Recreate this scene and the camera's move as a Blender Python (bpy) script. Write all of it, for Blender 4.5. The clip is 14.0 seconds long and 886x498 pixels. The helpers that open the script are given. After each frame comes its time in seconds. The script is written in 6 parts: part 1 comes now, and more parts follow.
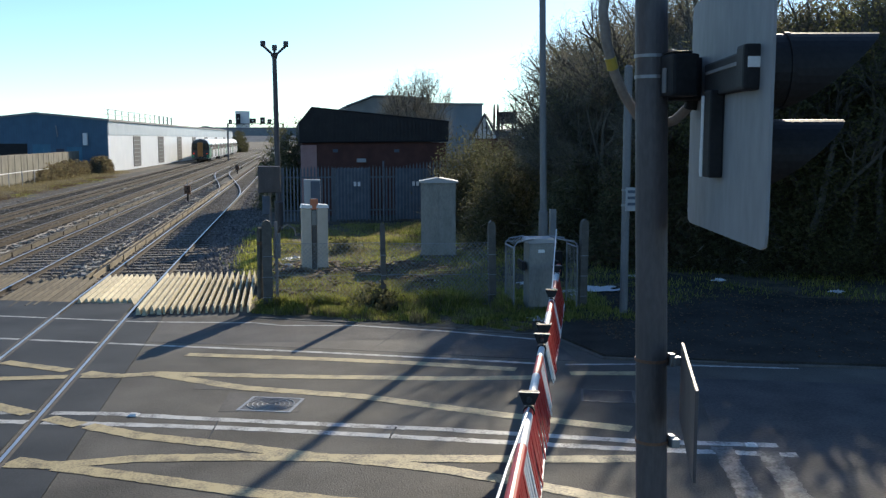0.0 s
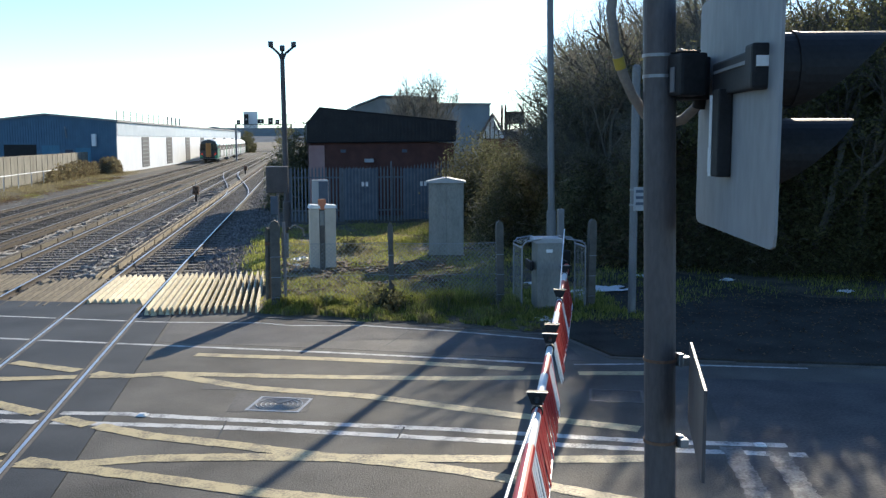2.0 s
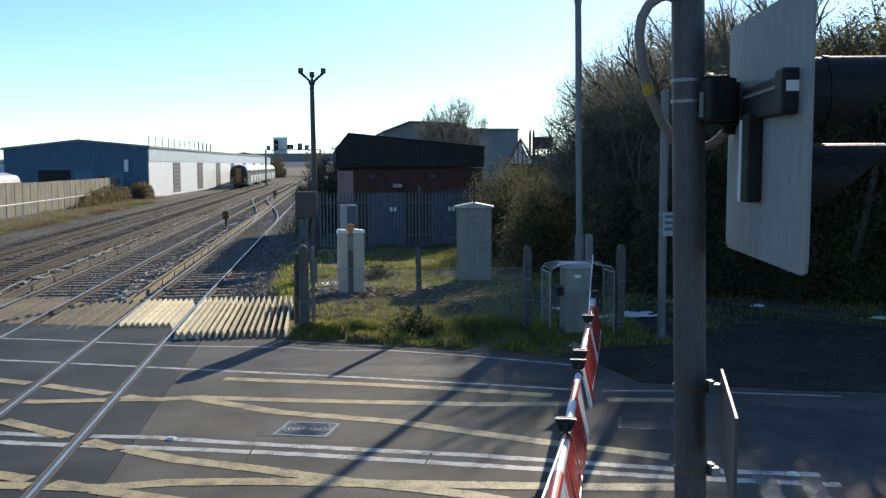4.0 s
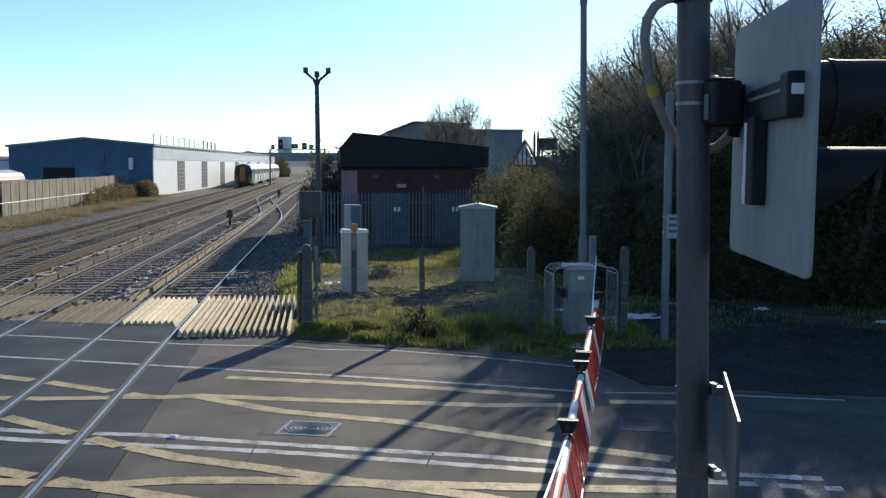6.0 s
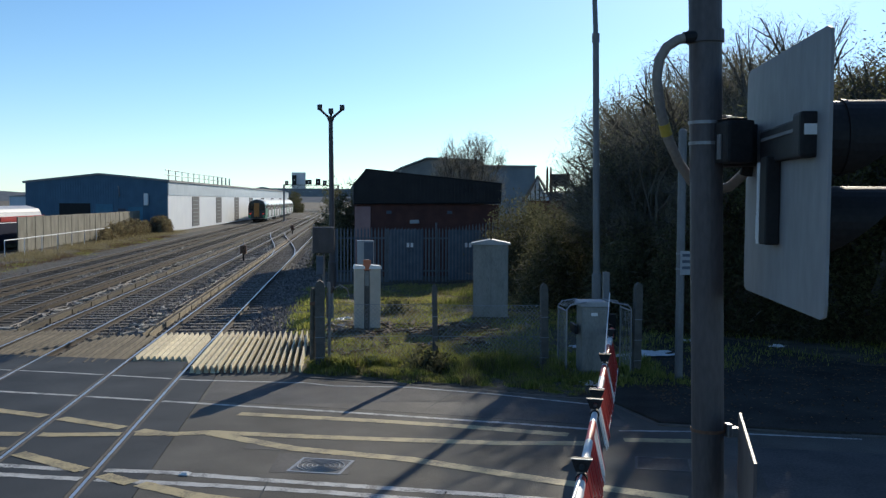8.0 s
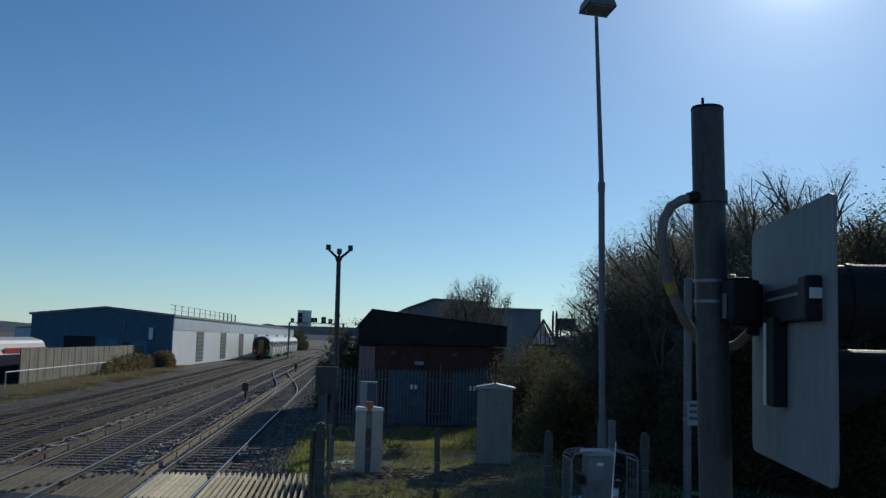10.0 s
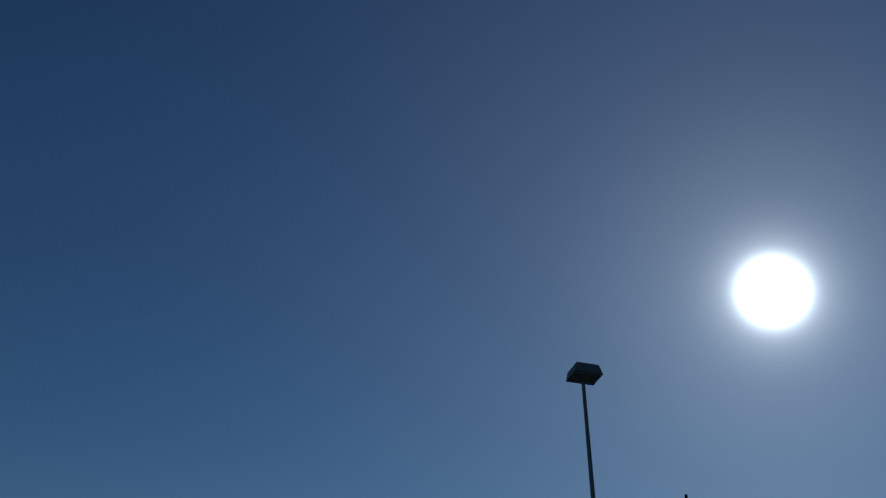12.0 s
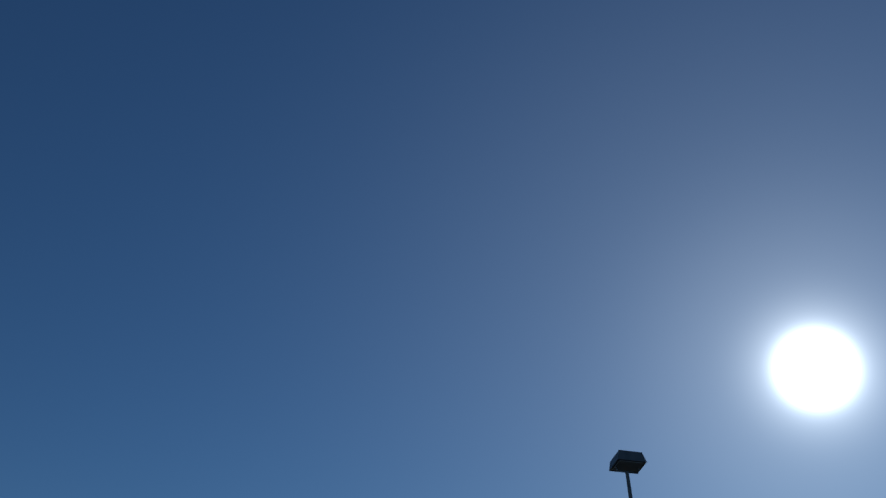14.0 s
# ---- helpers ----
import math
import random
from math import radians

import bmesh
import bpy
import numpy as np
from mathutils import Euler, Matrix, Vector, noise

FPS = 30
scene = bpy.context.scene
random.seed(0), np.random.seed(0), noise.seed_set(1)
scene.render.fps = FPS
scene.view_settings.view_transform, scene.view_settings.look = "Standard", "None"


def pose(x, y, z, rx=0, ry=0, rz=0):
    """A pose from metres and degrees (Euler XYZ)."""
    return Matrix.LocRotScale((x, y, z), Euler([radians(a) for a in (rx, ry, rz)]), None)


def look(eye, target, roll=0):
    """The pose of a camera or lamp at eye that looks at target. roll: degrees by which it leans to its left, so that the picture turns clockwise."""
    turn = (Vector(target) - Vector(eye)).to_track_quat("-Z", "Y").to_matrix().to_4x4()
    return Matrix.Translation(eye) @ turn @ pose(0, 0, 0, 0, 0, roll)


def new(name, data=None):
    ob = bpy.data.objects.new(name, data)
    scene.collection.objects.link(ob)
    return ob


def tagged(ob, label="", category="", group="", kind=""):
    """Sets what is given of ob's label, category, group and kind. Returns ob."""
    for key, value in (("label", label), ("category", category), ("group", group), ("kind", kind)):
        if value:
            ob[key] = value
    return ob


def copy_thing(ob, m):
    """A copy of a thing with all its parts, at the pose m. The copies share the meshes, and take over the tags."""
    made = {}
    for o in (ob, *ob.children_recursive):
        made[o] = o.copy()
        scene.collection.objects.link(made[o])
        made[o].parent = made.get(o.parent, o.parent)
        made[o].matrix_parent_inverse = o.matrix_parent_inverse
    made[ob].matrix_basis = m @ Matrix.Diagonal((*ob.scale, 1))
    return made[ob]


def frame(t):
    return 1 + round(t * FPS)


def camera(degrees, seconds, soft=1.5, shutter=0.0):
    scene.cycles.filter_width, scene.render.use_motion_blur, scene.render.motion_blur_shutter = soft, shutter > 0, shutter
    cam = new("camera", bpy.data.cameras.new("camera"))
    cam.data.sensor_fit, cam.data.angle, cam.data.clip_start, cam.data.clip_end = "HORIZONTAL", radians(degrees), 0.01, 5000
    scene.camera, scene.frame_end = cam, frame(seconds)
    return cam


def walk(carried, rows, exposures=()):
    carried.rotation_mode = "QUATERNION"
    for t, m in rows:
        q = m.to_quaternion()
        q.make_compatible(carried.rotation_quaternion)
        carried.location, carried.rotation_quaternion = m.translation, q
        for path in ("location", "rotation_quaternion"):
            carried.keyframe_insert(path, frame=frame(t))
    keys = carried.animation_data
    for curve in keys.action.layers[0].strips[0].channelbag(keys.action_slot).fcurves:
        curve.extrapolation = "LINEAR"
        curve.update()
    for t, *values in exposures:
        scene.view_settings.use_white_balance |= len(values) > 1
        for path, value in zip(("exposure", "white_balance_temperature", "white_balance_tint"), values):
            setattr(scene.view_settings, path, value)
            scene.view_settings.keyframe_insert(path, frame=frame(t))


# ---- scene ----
cam = camera(49.77, 14.0, soft=1.35)
# the camera stands on the footbridge stairs and only turns, rising a little at the end
PATH = [
    (0.0, 3.75, -9.48, -6.57, -0.03), (0.5, 3.75, -9.35, -7.06, -0.33), (1.0, 3.75, -9.30, -7.01, -0.28),
    (1.5, 3.75, -9.27, -7.05, -0.20), (2.0, 3.75, -9.02, -6.57, 0.11), (2.5, 3.75, -8.38, -5.74, 0.04),
    (3.0, 3.75, -7.62, -5.33, 0.44), (4.2, 3.75, -7.30, -5.05, 0.10), (5.5, 3.75, -7.15, -4.98, -0.17), (6.0, 3.75, -7.09, -5.04, -0.29),
    (6.5, 3.75, -7.00, -4.90, 0.0), (7.0, 3.75, -6.78, -4.65, 0.10), (8.3, 3.77, -6.20, -2.2, -0.4), (9.5, 3.79, -6.01, 2.10, -0.83),
    (10.0, 3.81, -6.01, 5.52, -1.68), (10.5, 3.83, -6.00, 9.32, -2.34), (11.0, 3.86, -5.80, 14.33, -2.0),
    (11.5, 3.92, -5.94, 20.75, -1.5), (12.0, 3.955, -6.50, 26.98, -1.66), (12.5, 3.96, -6.07, 29.29, -2.0),
    (13.0, 3.96, -4.34, 32.63, -0.3), (13.5, 3.96, -4.02, 33.02, -0.2), (14.0, 3.96, -3.57, 32.42, -0.38)]
SIDE = {10.5: 0.008, 11.0: 0.035, 11.5: 0.055, 12.0: 0.06, 12.5: 0.06, 13.0: 0.06, 13.5: 0.06, 14.0: 0.06}
walk(cam, [(t, pose(SIDE.get(t, 0.0), 0, z, 90 + p, r, y)) for t, z, y, p, r in PATH],
     [(0, 0.18, 7100, 10), (0.5, 0.47, 7050, 10), (1.0, 0.68, 7050, 10), (2.0, 0.58, 7000, 10), (2.5, 0.5, 7050, 10), (3.0, 0.28, 7100, 10), (5.5, 0.14, 7050, 10), (7.0, 0.08, 6950, 10), (8.3, -0.33, 6750, 9),
      (9.5, -0.68, 6720, 8), (10.0, -1.08, 6350, 7), (10.5, -1.6, 6180, 7), (11.0, -2.1, 6050, 6), (11.5, -2.4, 6050, 6), (12.0, -2.5, 6050, 6), (13.0, -2.2, 6050, 6), (14.0, -1.9, 6050, 6)])

# ---- light ----
def toward(az, el):
    return Vector((math.sin(radians(az)) * math.cos(radians(el)), math.cos(radians(az)) * math.cos(radians(el)), math.sin(radians(el))))


# the road falls a little from the crossing, which draws the shadows out: the lamp stands lower than the disc
SUN_AZ, SUN_EL = radians(25.7), radians(22.2)
TO_SUN, DISC = toward(25.7, 22.2), toward(26.6, 23.6)
world = bpy.data.worlds.new("world")
scene.world = world
world.use_nodes = True
wn, wl = world.node_tree.nodes, world.node_tree.links
wn.clear()
sky = wn.new("ShaderNodeTexSky")
sky.sky_type, sky.sun_disc = "NISHITA", False
sky.sun_elevation, sky.sun_rotation = SUN_EL, SUN_AZ
sky.air_density, sky.dust_density, sky.ozone_density = 1.0, 0.1, 4.0
bg = wn.new("ShaderNodeBackground")
bg.inputs["Strength"].default_value = 0.13
tint = wn.new("ShaderNodeMix")
tint.data_type, tint.blend_type = "RGBA", "MULTIPLY"
tint.inputs[0].default_value = 1.0
tint.inputs[7].default_value = (0.72, 0.97, 1.18, 1)
wl.new(sky.outputs[0], tint.inputs[6])
wl.new(tint.outputs[2], bg.inputs["Color"])
# the sun itself and its aureole, in the sun's direction
tc = wn.new("ShaderNodeTexCoord")
nrm = wn.new("ShaderNodeVectorMath"); nrm.operation = "NORMALIZE"
wl.new(tc.outputs["Generated"], nrm.inputs[0])
dot = wn.new("ShaderNodeVectorMath"); dot.operation = "DOT_PRODUCT"
wl.new(nrm.outputs[0], dot.inputs[0])
dot.inputs[1].default_value = DISC
top = wn.new("ShaderNodeMath"); top.operation = "MAXIMUM"
wl.new(dot.outputs["Value"], top.inputs[0]); top.inputs[1].default_value = 0.0
sumsun = None
for power, gain in ((4600.0, 70.0), (900.0, 3.4), (110.0, 0.6), (14.0, 0.30)):
    pw = wn.new("ShaderNodeMath"); pw.operation = "POWER"
    wl.new(top.outputs[0], pw.inputs[0]); pw.inputs[1].default_value = power
    ml = wn.new("ShaderNodeMath"); ml.operation = "MULTIPLY"
    wl.new(pw.outputs[0], ml.inputs[0]); ml.inputs[1].default_value = gain
    if sumsun is None:
        sumsun = ml
    else:
        ad = wn.new("ShaderNodeMath"); ad.operation = "ADD"
        wl.new(sumsun.outputs[0], ad.inputs[0]); wl.new(ml.outputs[0], ad.inputs[1])
        sumsun = ad
bg2 = wn.new("ShaderNodeBackground")
bg2.inputs["Color"].default_value = (0.92, 0.96, 1.0, 1)
wl.new(sumsun.outputs[0], bg2.inputs["Strength"])
# pale haze low over the horizon
sep = wn.new("ShaderNodeSeparateXYZ")
wl.new(nrm.outputs[0], sep.inputs[0])
low = wn.new("ShaderNodeMath"); low.operation = "SUBTRACT"; low.use_clamp = True
low.inputs[0].default_value = 1.0
ab = wn.new("ShaderNodeMath"); ab.operation = "ABSOLUTE"
wl.new(sep.outputs["Z"], ab.inputs[0]); wl.new(ab.outputs[0], low.inputs[1])
hp = wn.new("ShaderNodeMath"); hp.operation = "POWER"; hp.inputs[1].default_value = 11.0
wl.new(low.outputs[0], hp.inputs[0])
hm = wn.new("ShaderNodeMath"); hm.operation = "MULTIPLY"; hm.inputs[1].default_value = 0.34
wl.new(hp.outputs[0], hm.inputs[0])
bg3 = wn.new("ShaderNodeBackground")
bg3.inputs["Color"].default_value = (0.82, 0.94, 1.0, 1)
wl.new(hm.outputs[0], bg3.inputs["Strength"])
addh = wn.new("ShaderNodeAddShader")
wl.new(bg.outputs[0], addh.inputs[0]); wl.new(bg3.outputs[0], addh.inputs[1])
addsh = wn.new("ShaderNodeAddShader")
wl.new(addh.outputs[0], addsh.inputs[0]); wl.new(bg2.outputs[0], addsh.inputs[1])
wout = wn.new("ShaderNodeOutputWorld")
wl.new(addsh.outputs[0], wout.inputs["Surface"])
sun = new("sun", bpy.data.lights.new("sun", "SUN"))
sun.data.energy, sun.data.angle, sun.data.color = 5.0, radians(0.55), (1.0, 0.92, 0.78)
sun.matrix_world = look(TO_SUN * 60, (0, 0, 0))


# ---- materials ----
def surf(name, a, b, scale=4.0, rough=0.7, metal=0.0, bump=0.2, fine=60.0, detail=6.0, contrast=(0.35, 0.65), vary=0.0, stretch=(1, 1, 1), spec=0.5):
    """Two colours mixed by noise at two scales, with relief; vary: change from piece to piece."""
    m = bpy.data.materials.new(name)
    m.use_nodes = True
    n, l = m.node_tree.nodes, m.node_tree.links
    p = n["Principled BSDF"]
    co = n.new("ShaderNodeTexCoord")
    mp = n.new("ShaderNodeMapping")
    mp.inputs["Scale"].default_value = stretch
    l.new(co.outputs["Object"], mp.inputs["Vector"])
    big = n.new("ShaderNodeTexNoise")
    big.inputs["Scale"].default_value, big.inputs["Detail"].default_value = scale, detail
    sm = n.new("ShaderNodeTexNoise")
    sm.inputs["Scale"].default_value, sm.inputs["Detail"].default_value = fine, 3.0
    for t in (big, sm):
        l.new(mp.outputs[0], t.inputs["Vector"])
    mixv = n.new("ShaderNodeMath"); mixv.operation = "MULTIPLY_ADD"
    l.new(sm.outputs["Fac"], mixv.inputs[0]); mixv.inputs[1].default_value = 0.45
    sc = n.new("ShaderNodeMath"); sc.operation = "MULTIPLY"
    l.new(big.outputs["Fac"], sc.inputs[0]); sc.inputs[1].default_value = 0.55
    l.new(sc.outputs[0], mixv.inputs[2])
    ramp = n.new("ShaderNodeValToRGB")
    e = ramp.color_ramp.elements
    e[0].position, e[1].position = contrast
    e[0].color, e[1].color = (*a, 1), (*b, 1)
    l.new(mixv.outputs[0], ramp.inputs[0])
    col = ramp.outputs[0]
    if vary:
        oi = n.new("ShaderNodeObjectInfo")
        mr = n.new("ShaderNodeMapRange")
        mr.inputs["To Min"].default_value, mr.inputs["To Max"].default_value = 1 - vary, 1 + vary
        l.new(oi.outputs["Random"], mr.inputs["Value"])
        hs = n.new("ShaderNodeHueSaturation")
        l.new(mr.outputs[0], hs.inputs["Value"]); l.new(col, hs.inputs["Color"])
        col = hs.outputs[0]
    l.new(col, p.inputs["Base Color"])
    p.inputs["Roughness"].default_value, p.inputs["Metallic"].default_value = rough, metal
    p.inputs["Specular IOR Level"].default_value = spec
    if bump:
        bp = n.new("ShaderNodeBump")
        bp.inputs["Strength"].default_value, bp.inputs["Distance"].default_value = bump, 0.02
        l.new(mixv.outputs[0], bp.inputs["Height"]); l.new(bp.outputs[0], p.inputs["Normal"])
    return m


def leafy(name, a, b, through_=0.35, rough=0.5):
    """Leaves: colour by island, some light passing through."""
    m = bpy.data.materials.new(name)
    m.use_nodes = True
    n, l = m.node_tree.nodes, m.node_tree.links
    p = n["Principled BSDF"]
    g = n.new("ShaderNodeNewGeometry")
    ramp = n.new("ShaderNodeValToRGB")
    ramp.color_ramp.elements[0].color, ramp.color_ramp.elements[1].color = (*a, 1), (*b, 1)
    l.new(g.outputs["Random Per Island"], ramp.inputs[0])
    l.new(ramp.outputs[0], p.inputs["Base Color"])
    p.inputs["Roughness"].default_value = rough
    tr = n.new("ShaderNodeBsdfTranslucent")
    l.new(ramp.outputs[0], tr.inputs["Color"])
    mx = n.new("ShaderNodeMixShader")
    mx.inputs[0].default_value = through_
    l.new(p.outputs[0], mx.inputs[1]); l.new(tr.outputs[0], mx.inputs[2])
    l.new(mx.outputs[0], n["Material Output"].inputs["Surface"])
    return m


M = {
    "asphalt": surf("asphalt", (0.046, 0.045, 0.041), (0.132, 0.125, 0.11), 0.7, 0.8, bump=0.9, fine=48, detail=12, contrast=(0.38, 0.62), spec=0.22),
    "deck": surf("crossing_deck", (0.011, 0.017, 0.024), (0.054, 0.061, 0.066), 0.7, 0.7, bump=0.4, fine=60, contrast=(0.38, 0.62), spec=0.2),
    "patch": surf("asphalt_patch", (0.028, 0.028, 0.03), (0.075, 0.074, 0.072), 1.2, 0.8, bump=0.7, fine=24, contrast=(0.4, 0.6)),
    "white_line": surf("white_road_paint", (0.15, 0.15, 0.145), (0.50, 0.50, 0.475), 3.5, 0.65, bump=0.3, fine=30, contrast=(0.38, 0.53)),
    "worn_shaded_line": surf("worn_road_paint_with_shade", (0.06, 0.06, 0.058), (0.2, 0.2, 0.192), 5.0, 0.7, bump=0.3, fine=30, contrast=(0.42, 0.6)),
    "scrub": leafy("scrub_leaves", (0.15, 0.13, 0.07), (0.36, 0.30, 0.17), 0.6, 0.85),
    "twig": leafy("fine_twigs", (0.13, 0.124, 0.10), (0.31, 0.285, 0.225), 0.45, 0.9),
    "yellow_line": surf("yellow_road_paint", (0.17, 0.14, 0.08), (0.46, 0.37, 0.19), 3.0, 0.65, bump=0.3, fine=30, contrast=(0.38, 0.54)),
    "kerb": surf("kerb_concrete", (0.18, 0.175, 0.165), (0.36, 0.35, 0.33), 3.0, 0.85, vary=0.15),
    "pave": surf("footway_asphalt", (0.028, 0.026, 0.023), (0.075, 0.069, 0.060), 1.2, 0.95, fine=24, bump=0.6, spec=0.1),
    "ground": surf("rough_ground", (0.03, 0.025, 0.018), (0.12, 0.10, 0.072), 1.1, 0.95, bump=1.0, fine=12, contrast=(0.4, 0.6)),
    "ballast": surf("ballast", (0.032, 0.0295, 0.027), (0.128, 0.118, 0.105), 1.2, 0.95, bump=1.0, fine=26, contrast=(0.38, 0.62)),
    "oldballast": surf("old_ballast", (0.0145, 0.0138, 0.012), (0.060, 0.056, 0.048), 1.0, 0.95, bump=1.0, fine=26, contrast=(0.36, 0.64)),
    "stone": leafy("ballast_stone", (0.05, 0.043, 0.041), (0.30, 0.265, 0.24), 0.0, 0.9),
    "sleeper": surf("sleeper_timber", (0.08, 0.066, 0.05), (0.21, 0.178, 0.14), 6.0, 0.9, vary=0.3, stretch=(0.4, 3, 3)),
    "oldsleeper": surf("old_sleeper_timber", (0.026, 0.022, 0.017), (0.078, 0.066, 0.052), 6.0, 0.9, vary=0.3, stretch=(0.4, 3, 3)),
    "shutter": surf("dark_shutter", (0.022, 0.026, 0.034), (0.06, 0.068, 0.08), 3.0, 0.6),
    "rail_side": surf("rusty_rail", (0.036, 0.028, 0.022), (0.08, 0.062, 0.048), 8.0, 0.8, metal=0.0, spec=0.25),
    "rail_top": surf("polished_rail", (0.45, 0.45, 0.46), (0.62, 0.62, 0.63), 2.0, 0.42, metal=1.0, bump=0.03),
    "dull_rail": surf("dull_rail_top", (0.16, 0.15, 0.145), (0.30, 0.29, 0.28), 2.0, 0.5, metal=0.8, bump=0.05),
    "rust": surf("rusted_steel", (0.10, 0.05, 0.03), (0.22, 0.12, 0.075), 9.0, 0.85, bump=0.2),
    "debris": leafy("pale_trackside_debris", (0.12, 0.105, 0.085), (0.50, 0.46, 0.39), 0.0, 0.9),
    "bramble": leafy("dead_brambles", (0.09, 0.055, 0.035), (0.22, 0.15, 0.09), 0.3, 0.9),
    "third": surf("conductor_rail_rust", (0.04, 0.03, 0.022), (0.085, 0.066, 0.048), 8.0, 0.8, metal=0.0, spec=0.2),
    "board": surf("guard_board_timber", (0.16, 0.13, 0.085), (0.34, 0.28, 0.18), 4.0, 0.85, vary=0.2, stretch=(3, 0.5, 3)),
    "guard": surf("weathered_guard_timber", (0.46, 0.40, 0.27), (0.72, 0.64, 0.46), 5.0, 0.8, vary=0.18, stretch=(3, 0.5, 3)),
    "grass": leafy("grass_blades", (0.105, 0.14, 0.022), (0.45, 0.44, 0.13), 0.62, 0.85),
    "drygrass": leafy("dry_grass", (0.15, 0.135, 0.07), (0.34, 0.285, 0.16), 0.5, 0.8),
    "leaf": leafy("evergreen_leaves", (0.06, 0.066, 0.03), (0.21, 0.205, 0.095), 0.7, 0.8),
    "leaf2": leafy("ivy_leaves", (0.06, 0.064, 0.034), (0.20, 0.195, 0.105), 0.7, 0.85),
    "bud": leafy("spring_buds", (0.10, 0.105, 0.055), (0.26, 0.25, 0.14), 0.6, 0.85),
    "bark": surf("bark", (0.058, 0.053, 0.045), (0.14, 0.128, 0.108), 8.0, 0.95, bump=0.6),
    "concrete": surf("fence_post_concrete", (0.065, 0.06, 0.052), (0.14, 0.125, 0.11), 5.0, 0.9, bump=0.3),
    "galv": surf("galvanised_steel", (0.22, 0.235, 0.25), (0.34, 0.355, 0.37), 5.0, 0.5, metal=0.7, bump=0.05),
    "darkpost": surf("dark_painted_post", (0.050, 0.044, 0.046), (0.10, 0.086, 0.088), 5.0, 0.55, bump=0.15, stretch=(1, 1, 0.3)),
    "oldguard": surf("dull_guard_timber", (0.055, 0.046, 0.032), (0.13, 0.108, 0.074), 5.0, 0.9, vary=0.3, stretch=(3, 0.5, 3)),
    "greysteel": surf("grey_painted_steel", (0.125, 0.125, 0.13), (0.20, 0.20, 0.205), 5.0, 0.5, bump=0.08, stretch=(1, 1, 0.3)),
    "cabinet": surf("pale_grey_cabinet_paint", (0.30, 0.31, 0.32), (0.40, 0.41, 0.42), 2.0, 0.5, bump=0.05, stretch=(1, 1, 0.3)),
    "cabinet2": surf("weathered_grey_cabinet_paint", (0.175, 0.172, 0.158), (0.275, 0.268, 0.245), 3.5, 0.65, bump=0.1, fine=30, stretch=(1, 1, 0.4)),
    "cream": surf("cream_cabinet_paint", (0.42, 0.36, 0.29), (0.56, 0.49, 0.40), 3.0, 0.7, bump=0.08),
    "white": surf("white_paint", (0.66, 0.66, 0.65), (0.8, 0.8, 0.79), 4.0, 0.5, bump=0.05),
    "red": surf("red_reflective_paint", (0.42, 0.02, 0.018), (0.6, 0.04, 0.03), 5.0, 0.4, bump=0.05),
    "black": surf("black_paint", (0.010, 0.010, 0.011), (0.022, 0.022, 0.024), 5.0, 0.6, bump=0.08, spec=0.25),
    "boardback": surf("aluminium_sign_back", (0.19, 0.195, 0.20), (0.27, 0.272, 0.278), 2.2, 0.6, metal=0.0, bump=0.06, stretch=(1, 1, 0.4), fine=18),
    "conduit": surf("plastic_conduit", (0.20, 0.165, 0.14), (0.29, 0.245, 0.21), 6.0, 0.6, bump=0.1),
    "tape": surf("yellow_tape", (0.42, 0.28, 0.04), (0.55, 0.38, 0.06), 6.0, 0.6),
    "blackclad": surf("black_corrugated_cladding", (0.012, 0.011, 0.012), (0.03, 0.028, 0.028), 2.0, 0.75, bump=0.2),
    "brick": surf("dark_brick", (0.06, 0.024, 0.02), (0.11, 0.045, 0.036), 2.0, 0.9, bump=0.3),
    "pinkwall": surf("pink_render", (0.30, 0.17, 0.16), (0.42, 0.25, 0.23), 2.0, 0.9),
    "palisade": surf("grey_palisade_steel", (0.085, 0.10, 0.12), (0.15, 0.17, 0.195), 3.0, 0.55, metal=0.1),
    "gateblue": surf("blue_gate_steel", (0.05, 0.072, 0.105), (0.085, 0.112, 0.15), 3.0, 0.6),
    "shedblue": surf("blue_profiled_cladding", (0.035, 0.105, 0.175), (0.055, 0.15, 0.235), 1.0, 0.55, bump=0.1),
    "teal": surf("teal_door_paint", (0.03, 0.15, 0.23), (0.05, 0.20, 0.30), 1.0, 0.5),
    "shedlight": surf("pale_blue_cladding_and_haze", (0.42, 0.50, 0.56), (0.55, 0.62, 0.67), 0.5, 0.5, bump=0.05),
    "shedwhite": surf("white_cladding", (0.74, 0.78, 0.81), (0.84, 0.87, 0.89), 0.5, 0.5, bump=0.05),
    "wing": surf("blue_grey_cladding", (0.13, 0.165, 0.19), (0.20, 0.24, 0.26), 0.6, 0.7),
    "louvre": surf("grey_louvre", (0.10, 0.12, 0.14), (0.2, 0.22, 0.24), 3.0, 0.6),
    "roofgrey": surf("grey_sheet_roof", (0.16, 0.17, 0.18), (0.26, 0.27, 0.28), 1.0, 0.7),
    "warehouse": surf("weathered_warehouse_cladding", (0.15, 0.15, 0.145), (0.25, 0.245, 0.23), 0.6, 0.8),
    "concretefence": surf("concrete_fence_panel", (0.13, 0.122, 0.092), (0.285, 0.268, 0.212), 1.2, 0.9, vary=0.06, stretch=(1, 1, 0.5)),
    "train_white": surf("train_white_paint", (0.68, 0.70, 0.70), (0.78, 0.80, 0.80), 2.0, 0.3, bump=0.02),
    "train_green": surf("train_green_paint", (0.03, 0.27, 0.14), (0.05, 0.36, 0.2), 2.0, 0.3, bump=0.02),
